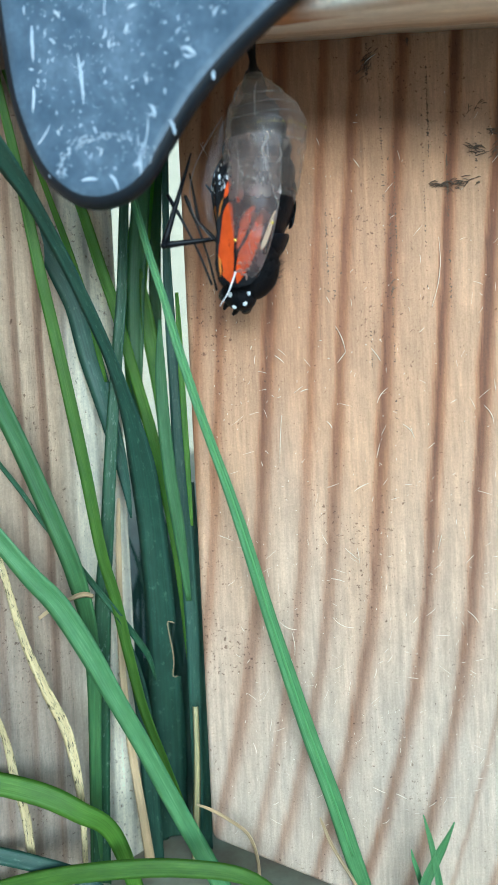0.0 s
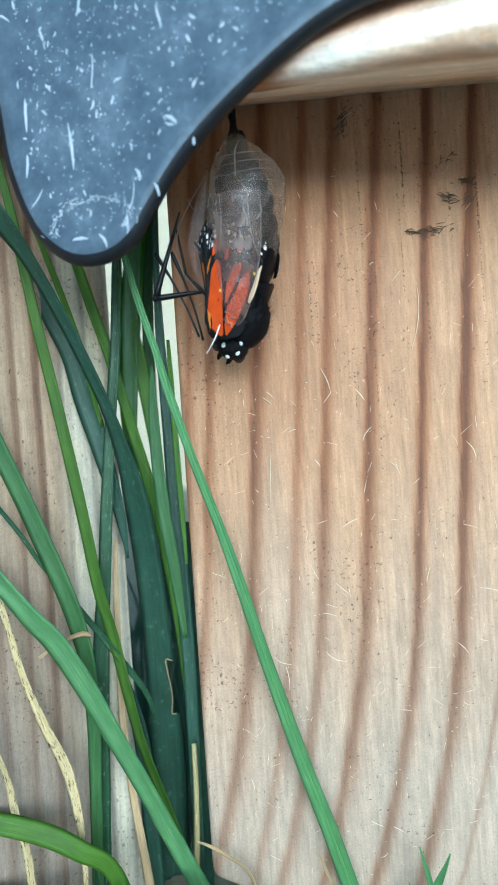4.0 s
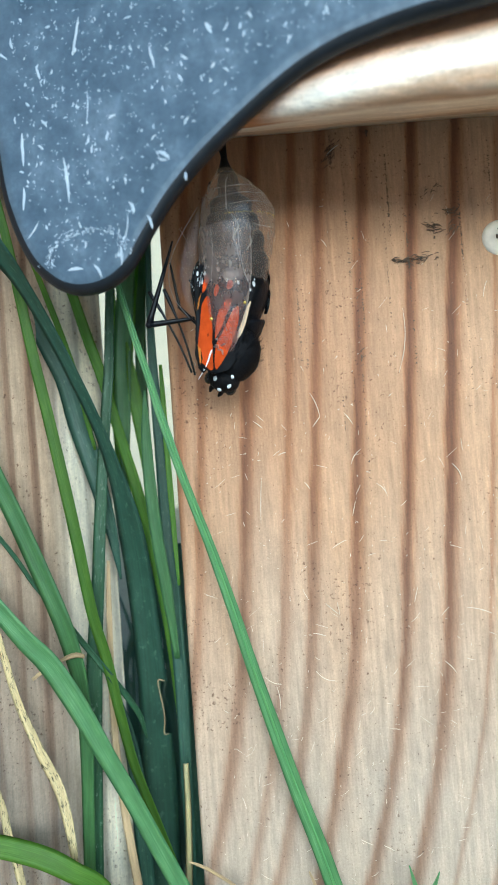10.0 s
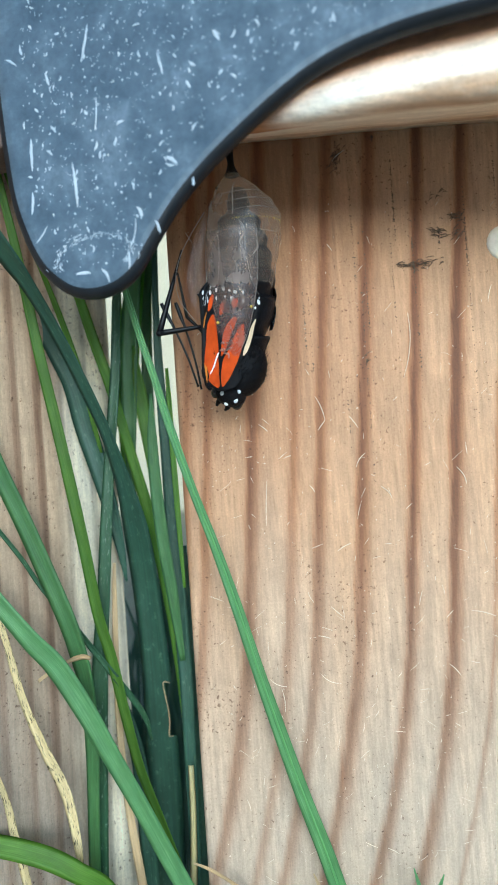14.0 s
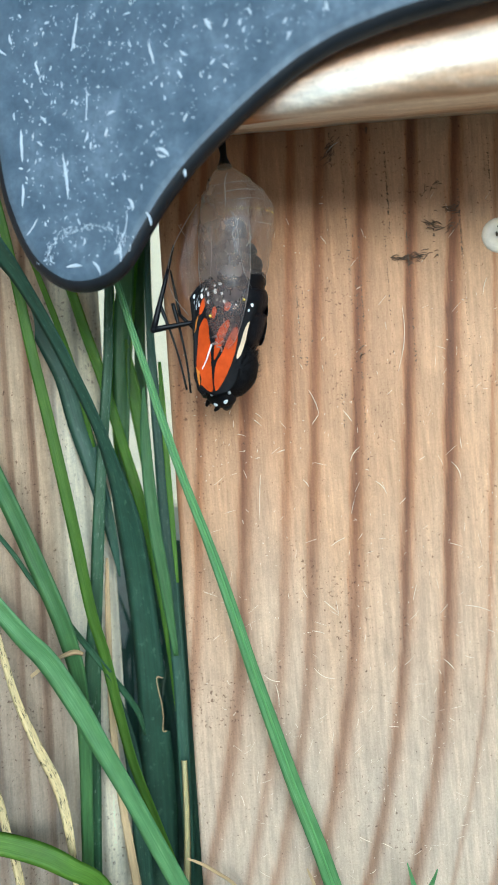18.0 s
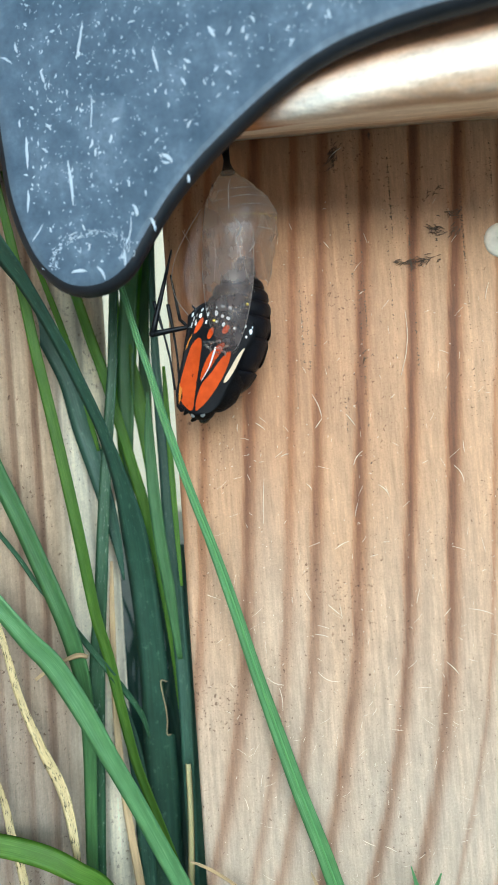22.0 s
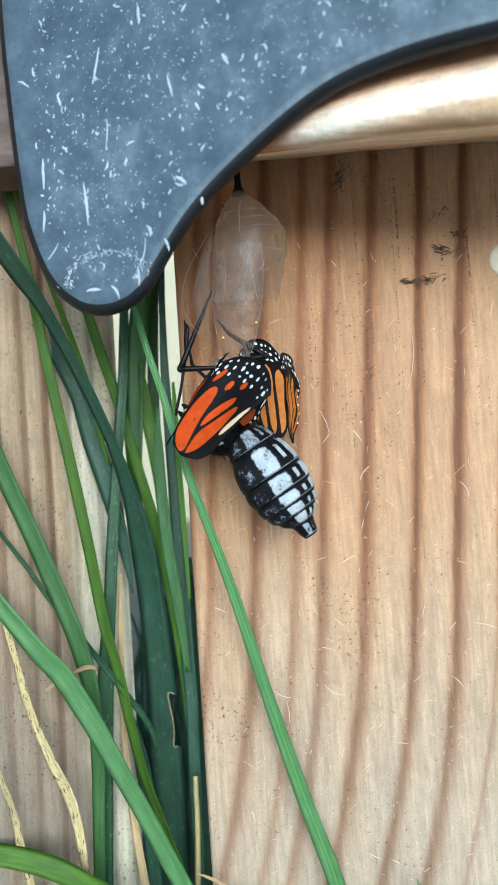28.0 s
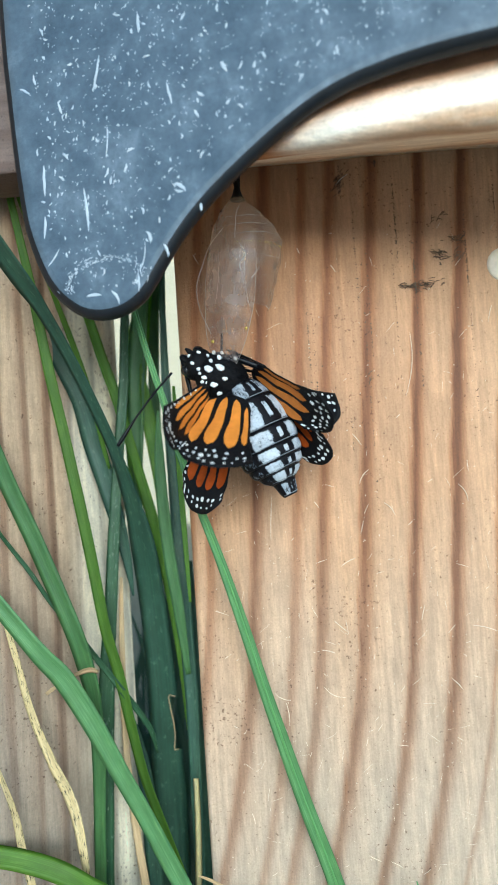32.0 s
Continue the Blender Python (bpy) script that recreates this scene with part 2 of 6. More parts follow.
    if edge_brown:
        # a brown band follows the lobed edge of the plate
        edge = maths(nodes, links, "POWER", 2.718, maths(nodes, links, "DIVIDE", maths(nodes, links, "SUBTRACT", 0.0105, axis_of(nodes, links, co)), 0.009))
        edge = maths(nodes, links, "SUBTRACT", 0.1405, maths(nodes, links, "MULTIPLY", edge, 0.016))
        brown_band = nodes.new("ShaderNodeMapRange")
        brown_band.interpolation_type = "SMOOTHSTEP"
        brown_band.inputs["From Min"].default_value, brown_band.inputs["From Max"].default_value = -0.0032, 0.0012
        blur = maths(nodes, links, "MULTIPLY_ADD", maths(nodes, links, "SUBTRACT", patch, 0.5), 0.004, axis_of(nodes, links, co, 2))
        links.new(maths(nodes, links, "SUBTRACT", blur, edge), brown_band.inputs["Value"])
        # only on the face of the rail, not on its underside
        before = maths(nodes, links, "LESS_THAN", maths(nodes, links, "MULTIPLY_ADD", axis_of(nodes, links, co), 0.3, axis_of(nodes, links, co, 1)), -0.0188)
        col = mixed(nodes, links, maths(nodes, links, "MULTIPLY", brown_band.outputs[0], before), col, edge_brown)
    pores = noise_at(nodes, links, mapped(nodes, links, co, tuple(f * 1.6 for f in fine), (seed, 2, 0)), 1.0, 3.0, 0.7)
    stain = noise_at(nodes, links, mapped(nodes, links, co, tuple(s * 4.0 for s in stretch), (0, 1, seed)), 1.0, 5.0, 0.7)
    grain = maths(nodes, links, "MULTIPLY", maths(nodes, links, "MULTIPLY_ADD", streak, 0.6, 0.7), maths(nodes, links, "MULTIPLY_ADD", pores, 0.7, 0.65))
    grain = maths(nodes, links, "MULTIPLY", grain, maths(nodes, links, "MULTIPLY_ADD", stain, 0.6, 0.7))
    grit = noise_at(nodes, links, mapped(nodes, links, co, (1.0, 1.0, 1.0), (1, seed, 2)), 2600.0, 3.0, 0.7)
    mottle = noise_at(nodes, links, mapped(nodes, links, co, (1.0, 1.0, 0.6), (seed, 4, 2)), 420.0, 5.0, 0.75)
    grain = maths(nodes, links, "MULTIPLY", grain, maths(nodes, links, "MULTIPLY", maths(nodes, links, "MULTIPLY_ADD", grit, 0.6, 0.7), maths(nodes, links, "MULTIPLY_ADD", mottle, 0.5, 0.75)))
    dots = noise_at(nodes, links, mapped(nodes, links, co, (1.0, 1.0, 1.0), (seed, 0, 3)), 1300.0, 3.0, 0.6)
    cloud = noise_at(nodes, links, mapped(nodes, links, co, (1.0, 1.0, 1.0), (3, seed, 0)), 55.0, 4.0, 0.6)
    speck = ramp(nodes, [(0.66, (1, 1, 1)), (0.74, dirt)])
    links.new(maths(nodes, links, "ADD", dots, maths(nodes, links, "MULTIPLY_ADD", cloud, 0.35, -0.15)), speck.inputs[0])
    col = mixed(nodes, links, 1.0, col, grain, "MULTIPLY")
    col = mixed(nodes, links, 1.0, col, speck.outputs[0], "MULTIPLY")
    links.new(col, b.inputs["Base Color"])
    bumped(nodes, links, b, maths(nodes, links, "ADD", streak, maths(nodes, links, "MULTIPLY", grit, 0.6)), 0.5, 0.0003)
    return mat


RINGS = ((-0.45, 0.14, 0.5), (0.10, 0.13, 0.5), (0.63, 0.13, 0.6), (1.01, 0.12, 0.7), (1.85, 0.16, 0.95), (2.63, 0.14, 0.62), (3.16, 0.15, 0.75), (3.95, 0.16, 0.88), (4.87, 0.15, 1.05), (5.68, 0.17, 1.0), (6.43, 0.07, 0.5), (7.2, 0.15, 0.8), (8.05, 0.16, 0.9), (8.9, 0.14, 0.7), (9.7, 0.15, 0.8))
PINE_FRONT = pine("pine_front", 0, 2, 0.0076, 2.2, (0.485, 0.305, 0.172), (0.345, 0.173, 0.079), (0.16, 0.066, 0.027), (0.43, 0.375, 0.30), 0.1, rings=RINGS, shaded=(0.78, 0.68, 0.60))
PINE_SIDE = pine("pine_side", 0, 2, 0.0052, 0.6, (0.45, 0.335, 0.22), (0.28, 0.18, 0.11), (0.13, 0.07, 0.04), (0.30, 0.26, 0.215), 4.2, pale_strip=(-1.5, -0.9, (0.92, 0.84, 0.64)))
PINE_RAIL = pine("pine_rail", 2, 0, 0.010, 0.0, (0.86, 0.74, 0.56), (0.74, 0.55, 0.35), (0.52, 0.30, 0.15), (0.90, 0.86, 0.78), 2.6, (0.9, 0.86, 0.8), edge_brown=(0.42, 0.20, 0.085))
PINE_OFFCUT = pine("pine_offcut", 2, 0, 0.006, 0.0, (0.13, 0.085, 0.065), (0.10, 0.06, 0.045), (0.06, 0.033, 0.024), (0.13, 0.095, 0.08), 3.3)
PINE_PALE = pine("pine_edging", 2, 0, 0.012, 0.0, (0.52, 0.48, 0.32), (0.48, 0.43, 0.28), (0.38, 0.32, 0.19), (0.50, 0.46, 0.34), 6.1)


def plate_material():
    mat, nodes, links, b = material("dark_plate", (0.035, 0.042, 0.052), 0.42)
    co = nodes.new("ShaderNodeTexCoord").outputs["Object"]
    big = noise_at(nodes, links, co, 170.0, 6.0, 0.68)
    small = noise_at(nodes, links, co, 900.0, 5.0, 0.7)
    cloud = ramp(nodes, [(0.3, (0.037, 0.057, 0.085)), (0.55, (0.080, 0.113, 0.156)), (0.75, (0.17, 0.215, 0.275))])
    links.new(maths(nodes, links, "ADD", maths(nodes, links, "MULTIPLY", big, 0.75), maths(nodes, links, "MULTIPLY", small, 0.3)), cloud.inputs[0])
    links.new(cloud.outputs[0], b.inputs["Base Color"])
    rr = ramp(nodes, [(0.3, (0.28, 0.28, 0.28)), (0.7, (0.48, 0.48, 0.48))])
    links.new(big, rr.inputs[0])
    links.new(rr.outputs[0], b.inputs["Roughness"])
    bumped(nodes, links, b, small, 0.25, 0.0003)
    return mat


PLATE = plate_material()


def plain(name, colour, rough=0.6, spread=0.25, scale=600.0, bump=0.3, metal=0.0, through_light=0.0, shine=0.5):
    """A colour with grain and blotches of its own."""
    mat, nodes, links, b = material(name, colour, rough, metal)
    co = nodes.new("ShaderNodeTexCoord").outputs["Object"]
    n1 = noise_at(nodes, links, co, scale, 5.0, 0.65)
    n2 = noise_at(nodes, links, co, scale * 0.17, 3.0)
    f = maths(nodes, links, "ADD", maths(nodes, links, "MULTIPLY", n1, 0.5), maths(nodes, links, "MULTIPLY", n2, 0.5))
    lo, hi = tuple(c * (1 - spread) for c in colour), tuple(min(1.0, c * (1 + spread)) for c in colour)
    rp = ramp(nodes, [(0.3, lo), (0.7, hi)])
    links.new(f, rp.inputs[0])
    links.new(rp.outputs[0], b.inputs["Base Color"])
    b.inputs["Specular IOR Level"].default_value = shine
    if through_light:
        out = nodes["Material Output"]
        tr = nodes.new("ShaderNodeBsdfTranslucent")
        links.new(rp.outputs[0], tr.inputs["Color"])
        mx = node(nodes, "ShaderNodeMixShader", Fac=through_light)
        links.new(b.outputs[0], mx.inputs[1]), links.new(tr.outputs[0], mx.inputs[2])
        links.new(mx.outputs[0], out.inputs["Surface"])
    bumped(nodes, links, b, n1, bump, 0.0002)
    return mat


def leaf(name, colour, edge, rough=0.42, seed=0.0, fleck=0.0, fleck_colour=(0.5, 0.55, 0.4), through_light=0.3):
    """Grass blade: fine ribs along it, blotches, flecks. u runs across, v along (in cm) in the map 'run'."""
    mat, nodes, links, b = material(name, colour, rough)
    uv = nodes.new("ShaderNodeUVMap")
    uv.uv_map = "run"
    rnd = nodes.new("ShaderNodeObjectInfo").outputs["Random"]
    ribs = noise_at(nodes, links, mapped(nodes, links, uv.outputs[0], (26, 0.4, 1), (seed, 0, 0)), 1.0, 3.0)
    blot = noise_at(nodes, links, mapped(nodes, links, uv.outputs[0], (1.5, 1.0, 1), (seed, seed, 0)), 1.6, 4.0)
    rp = ramp(nodes, [(0.3, tuple(c * 0.62 for c in colour)), (0.55, colour), (0.8, edge)])
    links.new(maths(nodes, links, "ADD", maths(nodes, links, "MULTIPLY", ribs, 0.5), maths(nodes, links, "MULTIPLY", blot, 0.52)), rp.inputs[0])
    col = rp.outputs[0]
    tone = maths(nodes, links, "MULTIPLY_ADD", rnd, 0.35, 0.83)
    col = mixed(nodes, links, 1.0, col, tone, "MULTIPLY")
    if fleck:
        sp = noise_at(nodes, links, mapped(nodes, links, uv.outputs[0], (5, 5, 1), (seed + 5, 0, 0)), 1.0, 4.0, 0.75)
        at = 0.53 if fleck > 0.9 else 0.58
        m = ramp(nodes, [(at, (0, 0, 0)), (at + 0.1, (fleck, fleck, fleck))])
        links.new(sp, m.inputs[0])
        col = mixed(nodes, links, m.outputs[0], col, fleck_colour)
    links.new(col, b.inputs["Base Color"])
    out = nodes["Material Output"]
    tr = nodes.new("ShaderNodeBsdfTranslucent")
    links.new(col, tr.inputs["Color"])
    mx = node(nodes, "ShaderNodeMixShader", Fac=through_light)
    links.new(b.outputs[0], mx.inputs[1]), links.new(tr.outputs[0], mx.inputs[2])
    links.new(mx.outputs[0], out.inputs["Surface"])
    bumped(nodes, links, b, ribs, 0.35, 0.0003)
    return mat


RIM = plain("plate_rim", (0.010, 0.012, 0.016), 0.5, 0.4, 500.0, 0.4, shine=0.25)
GRASS_FRESH = leaf("grass_fresh", (0.135, 0.29, 0.10), (0.25, 0.44, 0.19), seed=1.0)
GRASS_RIB = leaf("grass_rib", (0.17, 0.36, 0.12), (0.26, 0.46, 0.19), seed=9.0)
GRASS_BRIGHT = leaf("grass_bright", (0.18, 0.345, 0.035), (0.31, 0.50, 0.07), seed=2.0, through_light=0.62)
GRASS_MID = leaf("grass_mid", (0.085, 0.19, 0.058), (0.15, 0.29, 0.10), seed=3.0)
GRASS_DARK = leaf("grass_dark", (0.042, 0.098, 0.062), (0.075, 0.155, 0.096), seed=4.0, fleck=0.35, fleck_colour=(0.2, 0.32, 0.2))
GRASS_SPECK = leaf("grass_speckled", (0.042, 0.105, 0.044), (0.075, 0.165, 0.075), seed=5.0, fleck=0.6, fleck_colour=(0.3, 0.4, 0.28))
STRAW = leaf("straw", (0.62, 0.50, 0.25), (0.75, 0.66, 0.42), 0.6, seed=6.0, fleck=0.95, fleck_colour=(0.05, 0.04, 0.02), through_light=0.15)
STRAW_PLAIN = leaf("straw_plain", (0.52, 0.38, 0.20), (0.66, 0.54, 0.35), 0.6, seed=7.0, through_light=0.15)
STALK = leaf("stalk", (0.46, 0.40, 0.18), (0.60, 0.55, 0.32), 0.5, seed=8.0, fleck=0.3, fleck_colour=(0.25, 0.3, 0.1), through_light=0.1)
SPECK = plain("chalky_specks", (0.42, 0.47, 0.53), 0.8, 0.15, 900.0)
FIBRE = plain("wood_fibre", (0.66, 0.57, 0.44), 0.7, 0.2, 900.0)
FRASS = plain("frass", (0.11, 0.078, 0.05), 0.9, 0.5, 900.0)
SCREW = plain("screw_paint", (0.72, 0.66, 0.55), 0.5, 0.2, 700.0)


# ---- the ground ----
def ground():
    bm = bmesh.new()
    rings = [0, 4, 8, 14, 25, 60, 200, 1000, 8000, 60000, 400000]
    last = None
    for r in rings:
        ring = []
        for k in range(40):
            a = 2 * math.pi * k / 40
            p = Vector((r * math.cos(a), r * math.sin(a), 0))
            p.z = 0.12 * noise.noise(p * 0.4) if r < 100 else 0
            ring.append(bm.verts.new(p + Vector((1, -2, -0.35))))
            if r == 0:
                break
        if last is not None:
            for k in range(40):
                if len(last) == 1:
                    bm.faces.new((last[0], ring[k], ring[(k + 1) % 40]))
                else:
                    bm.faces.new((last[k], ring[k], ring[(k + 1) % 40], last[(k + 1) % 40]))
        last = ring
    mat, nodes, links, b = material("lawn_and_soil", rough=0.95)
    co = nodes.new("ShaderNodeTexCoord").outputs["Object"]
    rp = ramp(nodes, [(0.35, (0.24, 0.20, 0.14)), (0.5, (0.28, 0.27, 0.18)), (0.7, (0.36, 0.36, 0.24))])
    links.new(noise_at(nodes, links, co, 120.0, 6.0, 0.65), rp.inputs[0])
    # unseen pale ground, added to bounce light, begins a hand's width before the fence
    sep = nodes.new("ShaderNodeSeparateXYZ")
    links.new(co, sep.inputs[0])
    edge = nodes.new("ShaderNodeMapRange")
    edge.inputs["From Min"].default_value, edge.inputs["From Max"].default_value = -0.09, -0.13
    links.new(maths(nodes, links, "MULTIPLY_ADD", noise_at(nodes, links, co, 30.0), 0.04, sep.outputs[1]), edge.inputs["Value"])
    bounce_ground = ramp(nodes, [(0.35, (0.56, 0.54, 0.48)), (0.65, (0.76, 0.74, 0.67))])
    links.new(noise_at(nodes, links, co, 90.0, 6.0, 0.7), bounce_ground.inputs[0])
    links.new(mixed(nodes, links, edge.outputs[0], rp.outputs[0], bounce_ground.outputs[0]), b.inputs["Base Color"])
    tagged(part("ground", bm, mat), "grassy soil along the foot of the fence, unseen pale ground for bounced light before it", "ground", kind="structure")


ground()


# ---- the fence ----
fence = tagged(empty("fence"), "weathered pine fence boards with a bevelled top rail", "fence", kind="structure")


def board(name, lo, hi, material, label, bevel=0.12, cut=0.0):
    """A board between two corners; cut: how steeply its foot is sawn off."""
    bm = bmesh.new()
    box(bm, lo, hi, bevel, 3)
    for v in bm.verts:
        if v.co.z < (lo[2] + hi[2]) / 2:
            v.co.z -= cut * v.co.x
    return part(name, bm, material, fence, label)


front_board = board("fence_board", (0, 0, 0.6), (13.5, 1.9, 24), PINE_FRONT, "knot-free tan pine board with brown growth rings", cut=0.446)
# the neighbouring board turns back from the front one
side_board = board("fence_board", (-9.0, -1.9, -0.9), (0, 0, 24), PINE_SIDE, "tan pine board with narrow brown growth rings")
# a pale timber edging farther back, seen through the gap
edging = board("edging_board", (-170, 150, -0.5), (170, 153, 72), PINE_PALE, "pale timber edging far behind the gap", 0.2)
side_board.matrix_basis = Matrix.Translation(Vector((-1.46, 1.40, 0.2)) * CM) @ Matrix.Rotation(radians(47), 4, "Z") @ Matrix.Translation(Vector((0, 1.9, 0)) * CM)


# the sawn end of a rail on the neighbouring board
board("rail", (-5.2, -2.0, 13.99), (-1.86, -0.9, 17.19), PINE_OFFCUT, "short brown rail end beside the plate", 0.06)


def rail():
    """A rail set askew before the boards: its underside rises from the front edge back to them."""
    bm = bmesh.new()
    rings = []
    for k in range(61):
        x = -1.7 + 17.7 * k / 60
        f, e = -2.78 - 0.30 * x, 13.52 - 0.085 * (x - 1.0)
        sec = [(0.0, 14.6), (f * 0.5, (e + 14.6) / 2 - 0.06), (f + 0.35, e + 0.02), (f + 0.12, e), (f, e + 0.1), (f - 0.04, e + 0.3), (f + 0.12, e + 0.75), (f + 0.75, e + 2.2), (f + 1.6, e + 5.5), (0.0, 19.0)]
        rings.append([bm.verts.new((x, y + 0.03 * noise.noise(Vector((x * 0.8, z * 2, 3))), z + 0.03 * noise.noise(Vector((x * 1.3, z, y + 7))))) for y, z in sec])
    n = len(rings[0])
    for a, b in zip(rings, rings[1:]):
        for k in range(n):
            j = (k + 1) % n
            bm.faces.new((a[k], a[j], b[j], b[k]))
    bm.faces.new(rings[0]), bm.faces.new(rings[-1][::-1])
    return part("rail", bm, PINE_RAIL, fence, "pale rail with a bevelled underside")


rail()


def screw(x, z):
    bm = bmesh.new()
    prof = [(0.0, -0.03), (0.1, -0.03), (0.12, -0.055), (0.24, -0.06), (0.31, -0.045), (0.33, -0.01), (0.33, 0.02)]
    n, last = 24, None
    for r, y in prof:
        ring = [bm.verts.new((x + r * math.cos(2 * math.pi * k / n), y, z + r * math.sin(2 * math.pi * k / n))) for k in range(n)] if r else [bm.verts.new((x, y, z))]
        if last:
            for k in range(n):
                if len(last) == 1:
                    bm.faces.new((last[0], ring[k], ring[(k + 1) % n]))
                else:
                    bm.faces.new((last[k], ring[k], ring[(k + 1) % n], last[(k + 1) % n]))
        last = ring
    head = part("screw_head", bm, SCREW, front_board, "cream painted screw head with debris in its slot")
    bm = bmesh.new()
    for k in range(14):
        a, r = random.uniform(0, 6.28), random.uniform(0, 0.2)
        ball(bm, (x + r * math.cos(a) + 0.05, -0.055, z + r * math.sin(a)), (random.uniform(0.015, 0.06), 0.02, 0.02), Matrix.Rotation(random.uniform(0, 3), 3, "Y"), 6, 4)
    part("debris", bm, FRASS, head)


screw(6.30, 12.32)


# ---- the dark plate that hangs on the rail ----
def plate():
    thing = tagged(empty("metal_plate", (0, -3.2, 14)), "dark lobed metal plate flecked with white scratches, fixed to the rail", "bracket")
    edge = spline([(-2.36, 20.0), (-2.34, 16.4), (-2.27, 14.9), (-2.17, 13.6), (-2.04, 12.7), (-1.72, 11.85), (-1.3, 11.38), (-0.88, 11.2), (-0.42, 11.23), (-0.05, 11.45),
                   (0.28, 11.88), (0.65, 12.34), (1.1, 12.76), (1.7, 13.2), (2.3, 13.58), (2.8, 13.82), (3.4, 13.98), (4.4, 14.08), (7.0, 14.1), (10.0, 14.1)], 400)
    # even steps along the outline
    fine = [Vector(p) for p in edge]
    steps = [0.0]
    for p, q in zip(fine, fine[1:]):
        steps.append(steps[-1] + (q - p).length)
    even = np.linspace(0, steps[-1], 200)
    edge = list(zip(np.interp(even, steps, [p.x for p in fine]), np.interp(even, steps, [p.y for p in fine]))) + [(10.0, 20.0)]
    # inset rings make the rolled edge; each ring is (inset, depth)
    pts = [Vector(p) for p in edge]
    n = len(pts)

    def inset(d):
        out = []
        for i in range(n):
            a, b, c = pts[i - 1], pts[i], pts[(i + 1) % n]
            n1 = Vector((-(b - a).y, (b - a).x)).normalized()
            n2 = Vector((-(c - b).y, (c - b).x)).normalized()
            m = (n1 + n2)
            m = m / max(m.length_squared, 0.5) * 2
            out.append(b + m * d)
        return out
    bm = bmesh.new()
    ring = []
    for d, y in ((0.06, 0.36), (0.01, 0.28), (0.0, 0.18), (0.02, 0.10), (0.06, 0.045), (0.13, 0.012), (0.22, 0.0)):
        ring.append([bm.verts.new((p.x, y, p.y)) for p in inset(d)])
    for a, b in zip(ring, ring[1:]):
        for k in range(n):
            bm.faces.new((a[k], a[(k + 1) % n], b[(k + 1) % n], b[k]))
    for loop in (ring[-1], ring[0]):
        own = [bm.verts.new(v.co) for v in loop]
        for tri in tessellate_polygon([[Vector((v.co.x, v.co.z, 0)) for v in own]]):
            bm.faces.new([own[k] for k in tri])
    for v in bm.verts:
        v.co.y += -0.30 * v.co.x
        v.co.z -= 14
    body = part("plate_body", bm, PLATE, thing)
    body.data.materials.append(RIM)
    flat = Vector((-0.30, -1, 0)).normalized()
    for p in body.data.polygons:
        p.use_smooth = abs(p.normal.dot(flat)) < 0.999
        p.material_index = 1 if abs(p.normal.dot(flat)) < 0.985 else 0
    face = [(p.x, p.y) for p in inset(0.4)]

    def within(x, z):
        odd = False
        for (x1, z1), (x2, z2) in zip(face, face[1:] + face[:1]):
            if (z1 > z) != (z2 > z) and x < (x2 - x1) * (z - z1) / (z2 - z1) + x1:
                odd = not odd
        return odd
    # white flecks and scratches, proud of the face
    bm = bmesh.new()

    def fleck(x, z, long, wide, turn, bent=0.0):
        c, s = math.cos(turn), math.sin(turn)
        rows = []
        for k in range(6):
            f = k / 5 - 0.5
            w = wide * math.sqrt(max(0.05, 1 - (2 * f) ** 2)) * random.uniform(0.8, 1.15)
            q = bent * (1 - 4 * f * f) + random.uniform(-0.12, 0.12) * wide
            row = []
            for sgn, lift in ((-0.5, 0), (0, -0.008), (0.5, 0)):
                a, b = q + sgn * w, f * long
                px, pz = x + a * c - b * s, z + a * s + b * c
                row.append(bm.verts.new((px, -0.30 * px - 0.004 + lift, pz - 14)))
            rows.append(row)
        for a, b in zip(rows, rows[1:]):
            for k in range(2):
                bm.faces.new((a[k], a[k + 1], b[k + 1], b[k]))
    for x, z, l, w, t, q in ((-0.95, 12.9, 0.7, 0.06, 0.06, 0.02), (-1.64, 13.5, 0.5, 0.07, 0.0, 0.0), (-1.68, 12.75, 0.35, 0.06, -0.1, 0.02), (0.03, 12.3, 0.2, 0.07, 0.3, 0.06),
                             (-1.3, 14.6, 0.22, 0.06, 0.3, 0.0), (-0.65, 15.0, 0.55, 0.06, -0.25, 0.0), (0.08, 15.6, 0.3, 0.08, 0.0, 0.0), (0.58, 12.96, 0.22, 0.08, 0.8, 0.03),
                             (0.88, 12.6, 0.12, 0.06, 0, 0), (-1.55, 12.25, 0.32, 0.04, -0.7, 0.03), (-0.17, 11.65, 0.3, 0.05, 0.0, 0.02), (-0.9, 11.55, 0.25, 0.07, 1.5, 0.02),
                             (-0.55, 11.47, 0.25, 0.06, 0.5, 0.04), (-1.9, 15.0, 0.25, 0.05, 0.9, 0.03), (0.3, 12.05, 0.22, 0.06, 0.35, 0.03), (-0.1, 12.0, 0.5, 0.03, -0.3, 0.08),
                             (0.5, 14.4, 0.35, 0.05, 0.2, 0.0), (-0.55, 13.9, 0.5, 0.035, -0.1, 0.03), (0.9, 14.0, 0.14, 0.06, 0.4, 0), (1.35, 14.6, 0.2, 0.07, 0.5, 0.0)):
        fleck(x, z, l, w * 0.7, t, q * 0.6)
    for k in range(3000):
        x, z = random.uniform(-1.75, 5.5), random.uniform(11.45, 18.0)
        if not within(x, z):
            continue
        s = random.random() ** 5
        fleck(x, z, 0.018 + 0.16 * s * random.random(), 0.012 + 0.03 * s, random.gauss(0.1, 0.7), random.uniform(-0.02, 0.02))
